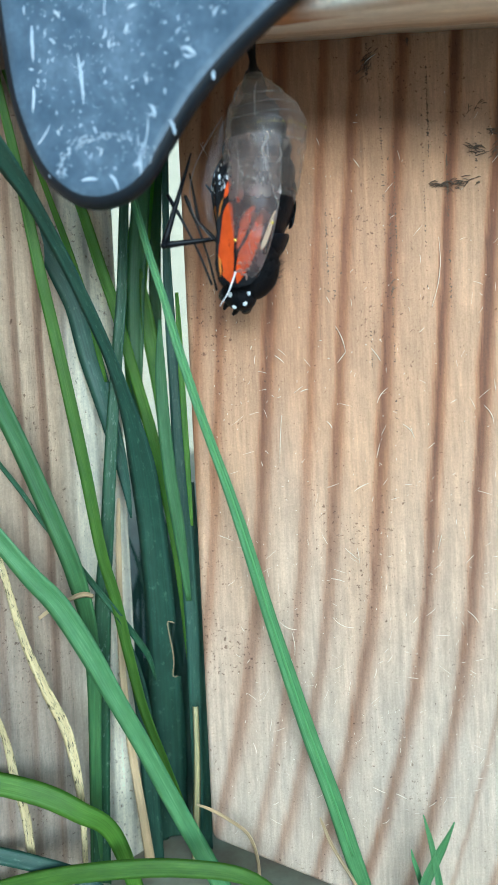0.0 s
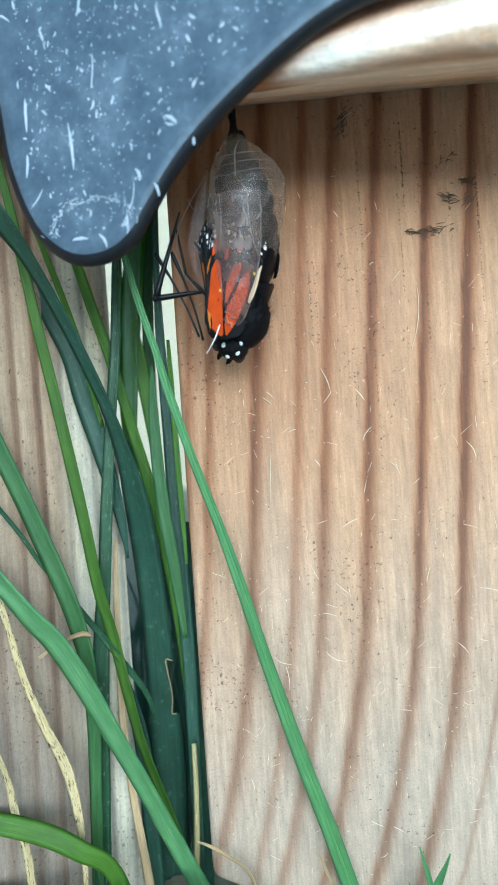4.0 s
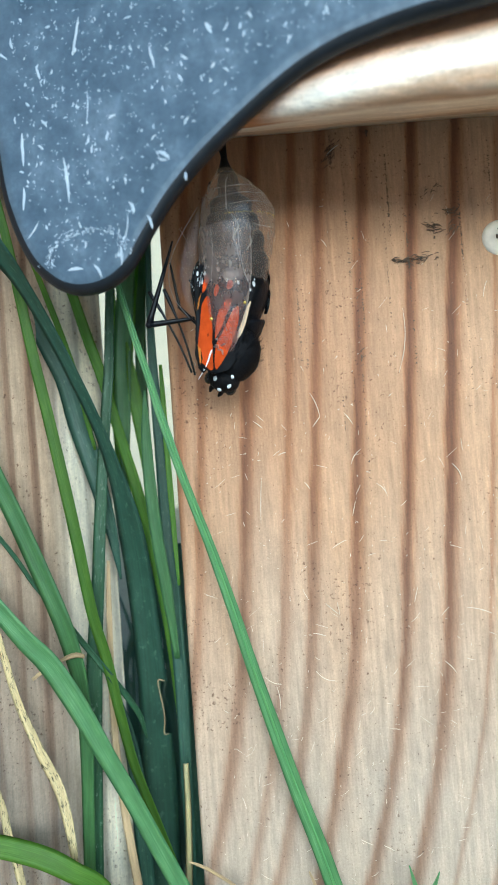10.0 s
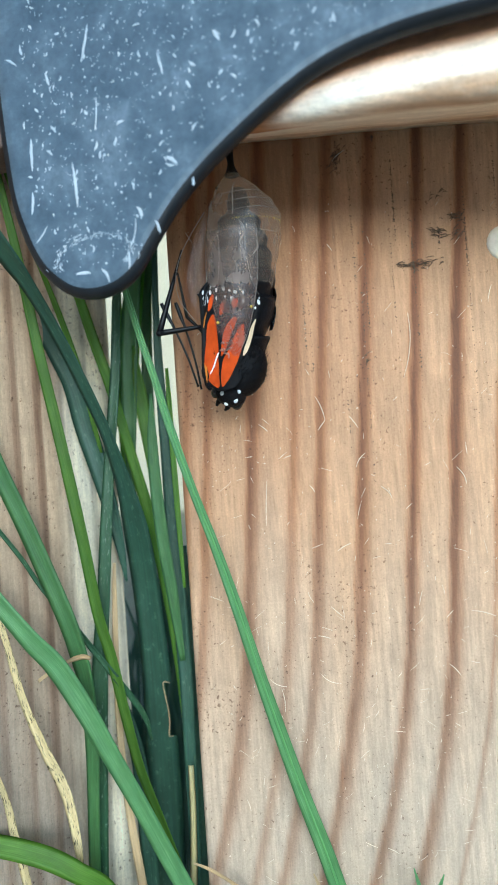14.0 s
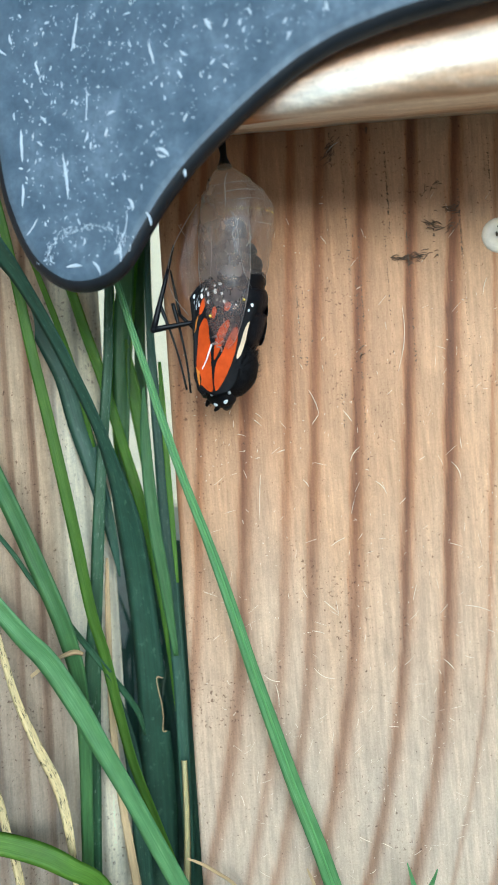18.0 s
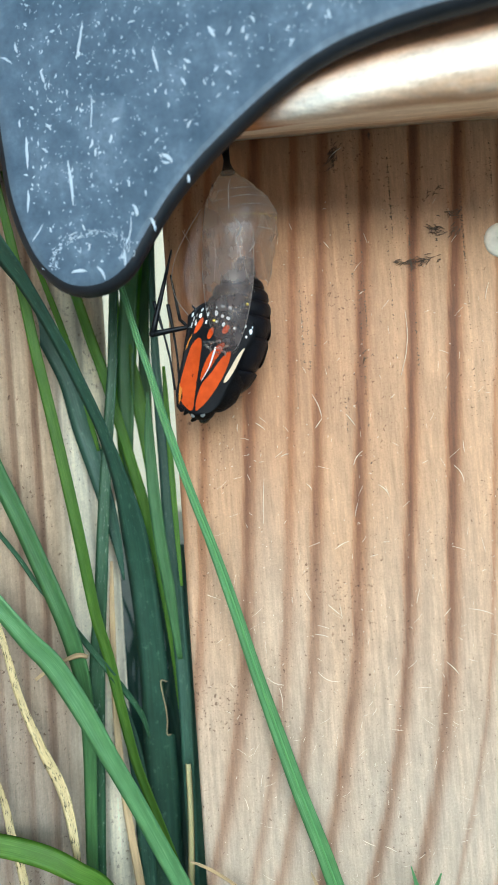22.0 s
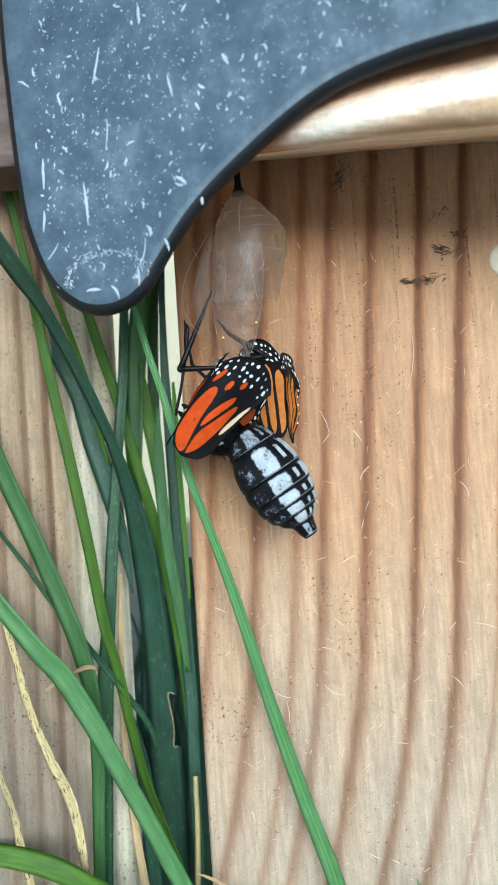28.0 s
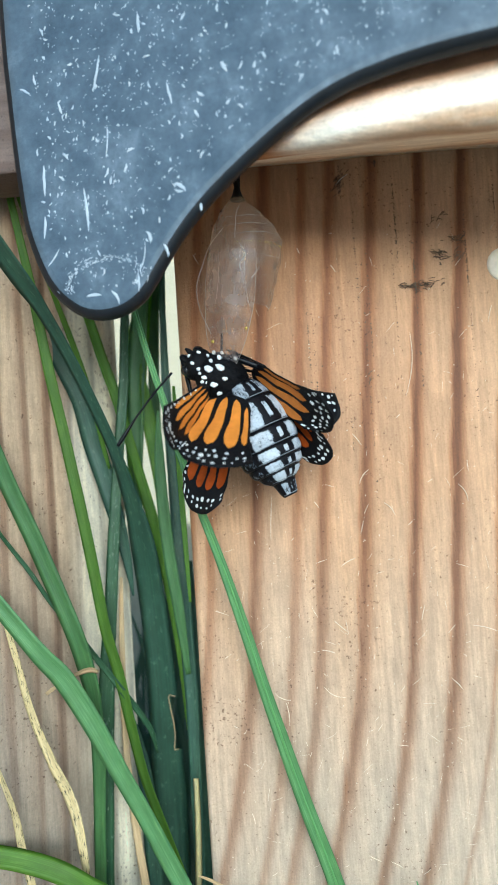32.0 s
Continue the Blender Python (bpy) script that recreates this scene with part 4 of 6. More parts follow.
# ---- loose fibres and dirt on the front board ----
def fibres():
    bm = bmesh.new()
    for k in range(1000):
        x, z = random.uniform(0.3, 8.5), random.uniform(0.5, 13.6)
        if random.random() < max(0.0, (z - 6) / 11):
            continue
        long = 0.03 + 0.26 * random.random() ** 5
        turn, bow = random.gauss(0.9, 0.9), random.gauss(0, 0.09)
        r = random.uniform(0.0025, 0.006)
        c, s_ = math.cos(turn), math.sin(turn)
        pts = [(x + c * f * long - s_ * bow * long * f * f, -0.012 - 0.03 * (1 - 4 * (f - 0.5) ** 2) * random.random(), z + s_ * f * long + c * bow * long * f * f) for f in (0, 0.5, 1)]
        tube(bm, pts, (r * 0.5, r, r * 0.4), 4, 4)
    # a few long ones
    for x, z, long, turn, bow in ((4.26, 9.95, 1.21, 1.44, -0.12), (1.52, 7.37, 0.84, 1.49, 0.02), (2.59, 9.71, 0.48, -1.24, 0.10), (2.60, 9.08, 0.23, 0.88, 0.00), (3.19, 9.30, 0.27, -0.97, 0.05), (3.26, 8.35, 0.31, 0.93, 0.20), (3.69, 7.96, 0.31, -0.91, 0.20), (2.80, 6.82, 0.30, 0.47, 0.10), (1.39, 4.55, 0.34, -0.47, -0.20), (1.60, 4.35, 0.42, -1.49, 0.10), (2.33, 5.29, 0.25, -0.27, 0.10), (2.33, 4.60, 0.43, -0.50, -0.25), (5.17, 5.58, 0.46, -0.29, 0.10), (4.70, 4.63, 0.29, -0.86, 0.10), (2.60, 5.82, 0.32, -0.76, 0.00), (5.91, 11.24, 0.32, 1.30, 0.10), (1.93, 8.60, 0.15, 0.30, 0.10), (2.37, 8.07, 0.16, -0.95, 0.10), (1.51, 9.26, 0.21, -0.72, 0.05), (5.10, 8.22, 0.36, -1.11, 0.20), (0.82, 2.38, 0.22, -1.30, 0.10), (3.33, 1.37, 0.23, -0.52, 0.10), (2.93, 1.50, 0.25, -0.48, 0.00), (3.22, 14.10, 0.31, 0.66, 0.10)):
        pts = [(x + math.cos(turn) * f * long - math.sin(turn) * bow * long * f * (1 - f) * 2, -0.02 - 0.05 * f * (1 - f), z + math.sin(turn) * f * long + math.cos(turn) * bow * long * f * (1 - f) * 2) for f in (0, 0.33, 0.66, 1)]
        tube(bm, pts, (0.003, 0.007, 0.007, 0.003), 5, 10)
    ob = tagged(part("wood_fibres", bm, FIBRE), "pale loose wood fibres curling off the board", "wood fibre", kind="stuff")
    bm = bmesh.new()
    for cx, cz, wide, high, count in ((3.3, 14.2, 0.12, 0.3, 60), (4.6, 12.0, 0.35, 0.1, 70), (4.6, 12.45, 0.25, 0.2, 35), (5.1, 12.5, 0.2, 0.2, 35), (4.2, 11.7, 1.8, 1.6, 60), (5.6, 10.5, 1.2, 1.6, 30), (2.6, 10.9, 0.5, 0.9, 40), (3.5, 13.0, 2.0, 1.4, 70), (3.2, 9.3, 0.6, 0.9, 30), (4.0, 14.5, 1.6, 0.07, 60), (4.3, 13.2, 1.6, 0.9, 120), (5.6, 12.4, 1.0, 1.0, 90), (3.7, 11.5, 0.7, 1.2, 80), (2.5, 11.0, 0.5, 0.7, 70), (3.6, 10.2, 0.7, 2.2, 70), (4.6, 10.6, 0.7, 2.4, 60), (6.2, 13.6, 0.9, 0.5, 60)):
        for k in range(int(count * 0.8)):
            x, z = random.gauss(cx, wide / 2), random.gauss(cz, high / 2)
            if z > 14.55 or x < 0.2:
                continue
            a = random.uniform(-1.2, 1.2)
            long, wide = 0.007 + 0.038 * random.random() ** 3, random.uniform(0.005, 0.014)
            c, h = math.cos(a), math.sin(a)
            top = bm.verts.new((x, -0.022, z))
            rim = [bm.verts.new((x + long * u * c - wide * v * h, 0.004, z + long * u * h + wide * v * c)) for u, v in ((1, 0.2), (0.3, 1), (-0.9, 0.6), (-0.8, -0.5), (0.2, -1))]
            for p, q in zip(rim, rim[1:] + rim[:1]):
                bm.faces.new((p, q, top))
    for cx, cz, lean, count, size in ((3.28, 14.15, 0.95, 34, 0.2), (4.64, 12.03, 0.1, 60, 0.42), (5.05, 12.61, -0.25, 26, 0.22), (5.45, 12.90, 0.15, 18, 0.22), (5.43, 12.54, 0.6, 14, 0.16), (5.04, 13.26, 0.6, 10, 0.2), (3.63, 10.32, 0.8, 5, 0.15)):
        for k in range(count):
            a = lean + random.gauss(0, 0.35)
            d = random.gauss(0, size * 0.45)
            x, z = cx + d * math.cos(lean) + random.gauss(0, 0.05), cz + d * math.sin(lean) + random.gauss(0, 0.05)
            h = random.uniform(0.02, 0.08)
            tube(bm, [(x - h * math.cos(a), -0.02, z - h * math.sin(a)), (x, -0.025 - 0.03 * random.random(), z + 0.008), (x + h * math.cos(a), -0.02, z + h * math.sin(a))], (0.003, 0.007, 0.003), 4, 4)
    tagged(part("frass", bm, FRASS), "dark crumbs of dirt and frass on the board", "dirt", kind="stuff")


fibres()


# ---- the chrysalis ----
def film(name, colour, opacity, rough=0.25, through_light=0.88):
    """Thin dry membrane: lets most light straight through, wrinkled."""
    mat, nodes, links, b = material(name, colour, rough)
    co = nodes.new("ShaderNodeTexCoord").outputs["Object"]
    n1 = noise_at(nodes, links, mapped(nodes, links, co, (260, 260, 60)), 1.0, 4.0, 0.6, 0.8)
    n2 = noise_at(nodes, links, mapped(nodes, links, co, (70, 70, 300), (0, 0, 2)), 1.0, 3.0, 0.5)
    f = maths(nodes, links, "ADD", maths(nodes, links, "MULTIPLY", n1, 0.6), maths(nodes, links, "MULTIPLY", n2, 0.4))
    lo, hi = opacity * 0.65, min(1.0, opacity * 1.5)
    rp = ramp(nodes, [(0.35, (lo, lo, lo)), (0.7, (hi, hi, hi))])
    links.new(f, rp.inputs[0])
    tr = nodes.new("ShaderNodeBsdfTransparent")
    tr.inputs["Color"].default_value = (0.985, 0.97, 0.95, 1)
    thin = nodes.new("ShaderNodeBsdfTranslucent")
    thin.inputs["Color"].default_value = (*colour, 1)
    body = node(nodes, "ShaderNodeMixShader", Fac=through_light)
    links.new(b.outputs[0], body.inputs[1]), links.new(thin.outputs[0], body.inputs[2])
    mx = nodes.new("ShaderNodeMixShader")
    links.new(rp.outputs[0], mx.inputs[0])
    links.new(tr.outputs[0], mx.inputs[1]), links.new(body.outputs[0], mx.inputs[2])
    gloss = node(nodes, "ShaderNodeBsdfGlossy", Roughness=rough)
    sheen = node(nodes, "ShaderNodeMixShader", Fac=0.008)
    links.new(mx.outputs[0], sheen.inputs[1]), links.new(gloss.outputs[0], sheen.inputs[2])
    links.new(sheen.outputs[0], nodes["Material Output"].inputs["Surface"])
    bumped(nodes, links, b, f, 0.6, 0.0006)
    links.new(b.inputs["Normal"].links[0].from_socket, gloss.inputs["Normal"])
    return mat


SHELL = film("shell_film", (0.64, 0.57, 0.50), 0.30, 0.30, 0.85)
CASE = film("wing_case_film", (0.64, 0.56, 0.54), 0.34, 0.26, 0.80)
FLAP = film("flap_film", (0.5, 0.42, 0.36), 0.055, 0.3, 0.93)
CREASE = film("crease_film", (0.85, 0.82, 0.78), 0.4, 0.2)
FOLD = film("fold_film", (0.82, 0.75, 0.68), 0.13, 0.15)
GOLD = plain("gold_bead", (0.95, 0.72, 0.12), 0.25, 0.1, 900.0, 0.0, 0.6)
THREAD = plain("white_thread", (0.8, 0.78, 0.75), 0.35, 0.1, 900.0)
STEM = plain("stem_black", (0.004, 0.004, 0.004), 0.5, 0.3, 900.0, shine=0.15)

SHAPE = [(-0.12, 0.0, 0.055), (-0.26, 0.01, 0.15), (-0.50, 0.06, 0.37), (-0.75, 0.13, 0.54), (-0.96, 0.16, 0.61), (-1.30, 0.13, 0.62), (-1.85, 0.05, 0.58), (-2.20, 0.0, 0.53), (-2.70, -0.05, 0.44), (-3.08, -0.1, 0.28), (-3.28, -0.11, 0.08)]


def shell_at(z):
    """Centre and half width of the shell at a height below its hook."""
    for (z1, c1, r1), (z2, c2, r2) in zip(SHAPE, SHAPE[1:]):
        if z <= z1 and z >= z2:
            f = (z1 - z) / (z1 - z2)
            f = f * f * (3 - 2 * f) * 0.5 + f * 0.5
            return c1 + (c2 - c1) * f, r1 + (r2 - r1) * f
    return SHAPE[-1][1], SHAPE[-1][2]


def shell_point(z, a, lift=0.0):
    """a: degrees round the shell; 0 faces the camera side (-y), 90 is +x."""
    c, r = shell_at(z)
    r += lift
    return Vector((c + r * math.sin(radians(a)), -r * 0.92 * math.cos(radians(a)), z))


def patch(bm, z0, z1, a0, a1, nz, na, lift=0.0, ruffle=0.0):
    """A sheet of the shell between two heights; a0 and a1 are functions of z."""
    grid = []
    for i in range(nz + 1):
        z = z0 + (z1 - z0) * i / nz
        row = []
        for k in range(na + 1):
            a = a0(z) + (a1(z) - a0(z)) * k / na
            p = shell_point(z, a, lift)
            if ruffle:
                p += Vector((0, 0, 0)) + (p - Vector((shell_at(z)[0], 0, z))).normalized() * ruffle * noise.noise(p * 4.5)
            row.append(bm.verts.new(p))
        grid.append(row)
    for r1, r2 in zip(grid, grid[1:]):
        for k in range(na):
            bm.faces.new((r1[k], r1[k + 1], r2[k + 1], r2[k]))


chrysalis = tagged(empty("chrysalis", (1.37, -1.68, 13.57)), "split empty translucent chrysalis shell hanging by a black stalk", "chrysalis")


def build_chrysalis():
    bm = bmesh.new()
    tube(bm, [(-0.04, 0.02, 0.5), (-0.02, 0, 0.2), (0, 0, 0.0), (0.0, 0, -0.08), (0.004, 0, -0.16), (0.008, 0, -0.24)], (0.14, 0.08, 0.055, 0.065, 0.09, 0.125), 14, 18)
    part("stalk", bm, STEM, chrysalis, "glossy black stalk")
    # the upper shell, open towards the lower right
    bm = bmesh.new()
    patch(bm, -0.12, -1.30, lambda z: -180.0, lambda z: 180.0, 22, 48, 0.0, 0.02)
    part("upper_shell", bm, SHELL, chrysalis)
    bm = bmesh.new()
    patch(bm, -1.30, -2.12, lambda z: -175.0, lambda z: 150 - 45 * (-1.3 - z), 16, 40, 0.0, 0.03)
    part("lower_shell", bm, SHELL, chrysalis)
    # the wing case: a pointed pane on the front
    bm = bmesh.new()
    patch(bm, -1.25, -3.25, lambda z: -78 + 6 * (-1.25 - z), lambda z: 20 + 13 * min(1.0, (-1.25 - z) / 0.9) - max(0.0, -2.5 - z) * 14, 36, 26, 0.012, 0.02)
    part("wing_case", bm, CASE, chrysalis, "clear pointed pane of the split shell")
    # the slack flap that held legs and feelers
    bm = bmesh.new()
    rows = []
    for i in range(19):
        f = i / 18
        z = -0.75 - 2.15 * f
        c, r = shell_at(z)
        reach = 0.52 * math.sin(math.pi * f ** 1.25) ** 0.8
        row = []
        for k in range(7):
            g = k / 6
            row.append(bm.verts.new((c - r * 0.96 - reach * g, -0.15 - 0.28 * g * (1 - g) + 0.05 * noise.noise(Vector((f * 6, g * 4, 1))), z + 0.04 * noise.noise(Vector((g * 5, f * 7, 4))))))
        rows.append(row)
    for a, b in zip(rows, rows[1:]):
        for k in range(6):
            bm.faces.new((a[k], a[k + 1], b[k + 1], b[k]))
    rim = [row[-1].co.copy() for row in rows]
    leg_case = part("leg_case", bm, FLAP, chrysalis, "slack clear flap of film")
    # folds of the inner lining
    for z0, z1, a, b, r, seed in ((-0.9, -2.6, -55, 25, -0.12, 1), (-1.2, -2.05, 0, 80, -0.18, 2), (-1.0, -2.2, -70, 0, -0.22, 3)):
        bm = bmesh.new()
        patch(bm, z0, z1, lambda z, a=a, s=seed: a + 14 * noise.noise(Vector((z * 2.5, s, 0))), lambda z, b=b, s=seed: b + 22 * noise.noise(Vector((z * 2.2, s, 5))), 22, 14, r, 0.13)
        part("inner_lining", bm, FLAP, chrysalis)
    # seams and creases
    for pts, r in (([(-0.46, 0), (-0.62, -10), (-0.9, -14), (-1.08, -14)], 0.008), ([(-1.15, -6), (-1.4, 3), (-1.75, 10), (-2.1, 22), (-2.35, 40)], 0.006),
                   ([(-0.66, -35), (-0.65, 10), (-0.60, 50)], 0.006), ([(-0.82, -44), (-0.80, 10), (-0.74, 66)], 0.006), ([(-0.98, -50), (-0.96, 15), (-0.90, 72)], 0.005),
                   ([(-1.32, 25), (-1.33, 45), (-1.30, 70)], 0.005), ([(-2.1, 60), (-2.13, 72), (-2.1, 90)], 0.006),
                   ([(-1.3, -78), (-2.0, -72), (-2.7, -66), (-3.15, -40)], 0.007), ([(-1.3, 21), (-1.7, 27), (-2.15, 33), (-2.7, 30), (-3.08, 24), (-3.22, 0)], 0.007),
                   ([(-1.20, -2), (-1.35, 4), (-1.5, -2), (-1.62, 2)], 0.014), ([(-1.5, 22), (-1.6, 26), (-1.72, 20)], 0.018), ([(-1.25, -40), (-1.7, -34), (-2.2, -38)], 0.005)):
        bm = bmesh.new()
        tube(bm, [tuple(shell_point(z, a, 0.015)) for z, a in pts], [r * 0.25] + [r * 0.8] * (len(pts) - 2) + [r * 0.2], 5, 16)
        part("crease", bm, CREASE, chrysalis)
    rng = random.Random(12)
    for k in range(12):
        z, a = rng.uniform(-0.6, -1.9), rng.uniform(-75, 75)
        long, lean = rng.uniform(0.4, 1.0), rng.uniform(-16, 16)
        pts = [tuple(shell_point(z - long * f, a + lean * f + rng.uniform(-3, 3), rng.uniform(-0.10, 0.005))) for f in (0, 0.33, 0.66, 1)]
        bm = bmesh.new()
        w = rng.uniform(0.015, 0.05)
        tube(bm, pts, (0.002, w, w * 0.7, 0.002), 5, 14)
        part("crease", bm, FOLD, chrysalis)
    bm = bmesh.new()
    tube(bm, [tuple(p) for p in rim[1:-1:3]], [0.006] * len(rim[1:-1:3]), 5, 24)
    part("crease", bm, CREASE, leg_case)
    # a knot of torn film and a white thread at the tip
    bm = bmesh.new()
    for k in range(16):
        p = shell_point(-3.12, -50) + Vector((random.uniform(-0.26, 0.02), random.uniform(-0.08, 0.04), random.uniform(-0.12, 0.12)))
        q = p + Vector((random.uniform(-0.12, 0.12), random.uniform(-0.05, 0.05), random.uniform(-0.1, 0.1)))
        tube(bm, [tuple(p), tuple((p + q) / 2 + Vector((0.03, -0.03, 0.02))), tuple(q)], (0.012, 0.02, 0.008), 5, 5)
    part("torn_film", bm, CREASE, chrysalis, "crumpled shreds of pale film")
    bm = bmesh.new()
    p = shell_point(-3.12, -48) + Vector((-0.10, -0.02, -0.02))
    tube(bm, [tuple(p), tuple(p + Vector((-0.04, -0.12, -0.14))), tuple(p + Vector((-0.12, -0.16, -0.34))), tuple(p + Vector((-0.26, -0.12, -0.54)))], (0.018, 0.014, 0.010, 0.005), 6, 14)
    part("thread", bm, THREAD, chrysalis, "white silky thread")
    # the row of gold beads
    for k in range(22):
        bm = bmesh.new()
        a = -14 + 92 * k / 21 + random.uniform(-1, 1)
        s = random.uniform(0.005, 0.011)
        ball(bm, shell_point(-1.13 + 0.03 * k / 21, a, 0.008), (s, s, s * 0.8), None, 8, 5)
        part("gold_bead", bm, GOLD, chrysalis)
    for z, a, s in ((-2.72, -46, 0.028), (-2.52, 27, 0.024), (-0.5, -55, 0.02)):
        bm = bmesh.new()
        ball(bm, shell_point(z, a, 0.01), (s, s, s), None, 10, 6)
        part("gold_bead", bm, GOLD if z < -1 else STEM, chrysalis)
    return leg_case


leg_case = build_chrysalis()


# ---- the butterfly ----
WING_BLACK = plain("wing_black", (0.005, 0.005, 0.006), 0.6, 0.4, 1500.0, 0.4, shine=0.12)
WING_ORANGE = plain("wing_orange", (0.42, 0.055, 0.003), 0.7, 0.3, 900.0, 0.4, shine=0.1)
WING_RUST = plain("wing_rust", (0.32, 0.062, 0.006), 0.7, 0.35, 700.0, 0.4, shine=0.1)
WING_AMBER = plain("wing_amber", (0.56, 0.205, 0.025), 0.7, 0.22, 900.0, 0.4, shine=0.1)
WING_TAN = plain("wing_tan", (0.42, 0.148, 0.025), 0.7, 0.3, 900.0, 0.4, shine=0.1)
WING_WHITE = plain("wing_white", (0.66, 0.67, 0.67), 0.6, 0.1, 1500.0, 0.3)
WING_CREAM = plain("wing_cream", (0.58, 0.44, 0.28), 0.6, 0.15, 1500.0, 0.3)
FUR = plain("black_fur", (0.004, 0.004, 0.005), 0.6, 0.5, 2500.0, 0.9, shine=0.12)
EYE = plain("black_eye", (0.008, 0.008, 0.009), 0.12, 0.2, 900.0, 0.1)
HORN = plain("black_leg", (0.003, 0.0035, 0.005), 0.4, 0.4, 1500.0, 0.4, shine=0.18)
RING = plain("grey_ring", (0.16, 0.175, 0.20), 0.7, 0.5, 2500.0, 0.4)
BELLY = plain("belly_black", (0.005, 0.005, 0.007), 0.42, 0.5, 2200.0, 0.4, shine=0.14)


def powder(name, colour, thick):
    """Bluish-white scales dusted over the black skin, thinning out towards the rim of the patch (map 'run', 0 to 1)."""
    mat, nodes, links, b = material(name, colour, 0.75)
    co = nodes.new("ShaderNodeTexCoord").outputs["Object"]
    uv = nodes.new("ShaderNodeUVMap")
    uv.uv_map = "run"
    sep = nodes.new("ShaderNodeSeparateXYZ")
    links.new(uv.outputs[0], sep.inputs[0])
    rim = []
    for k in (0, 1):
        away = maths(nodes, links, "ABSOLUTE", maths(nodes, links, "SUBTRACT", sep.outputs[k], 0.5))
        rim.append(maths(nodes, links, "SUBTRACT", 0.5, away))
    near = maths(nodes, links, "MINIMUM", rim[0], rim[1])
    near = maths(nodes, links, "MINIMUM", maths(nodes, links, "MULTIPLY", near, 2.2), 0.3)
    n = noise_at(nodes, links, co, 2300.0, 3.0, 0.8)
    n2 = noise_at(nodes, links, co, 500.0, 4.0, 0.7)
    f = maths(nodes, links, "ADD", maths(nodes, links, "ADD", maths(nodes, links, "MULTIPLY", n, 0.5), maths(nodes, links, "MULTIPLY", n2, 0.6)), near)
    rp = ramp(nodes, [(thick - 0.03, (0.006, 0.006, 0.009)), (thick + 0.05, tuple(c * 0.7 for c in colour)), (min(1.0, thick + 0.2), colour)])
    links.new(f, rp.inputs[0])
    links.new(rp.outputs[0], b.inputs["Base Color"])
    b.inputs["Specular IOR Level"].default_value = 0.2
    bumped(nodes, links, b, n, 0.5, 0.0003)
    return mat


POWDER = powder("white_powder", (0.50, 0.54, 0.60), 0.72)
POWDER_MID = powder("grey_powder", (0.38, 0.42, 0.48), 0.78)
POWDER_THIN = powder("thin_powder", (0.30, 0.34, 0.40), 0.90)

butterfly = tagged(empty("butterfly", (1.4, -1.7, 10.5)), "freshly hatched black and orange butterfly with crumpled white-spotted wings", "butterfly")


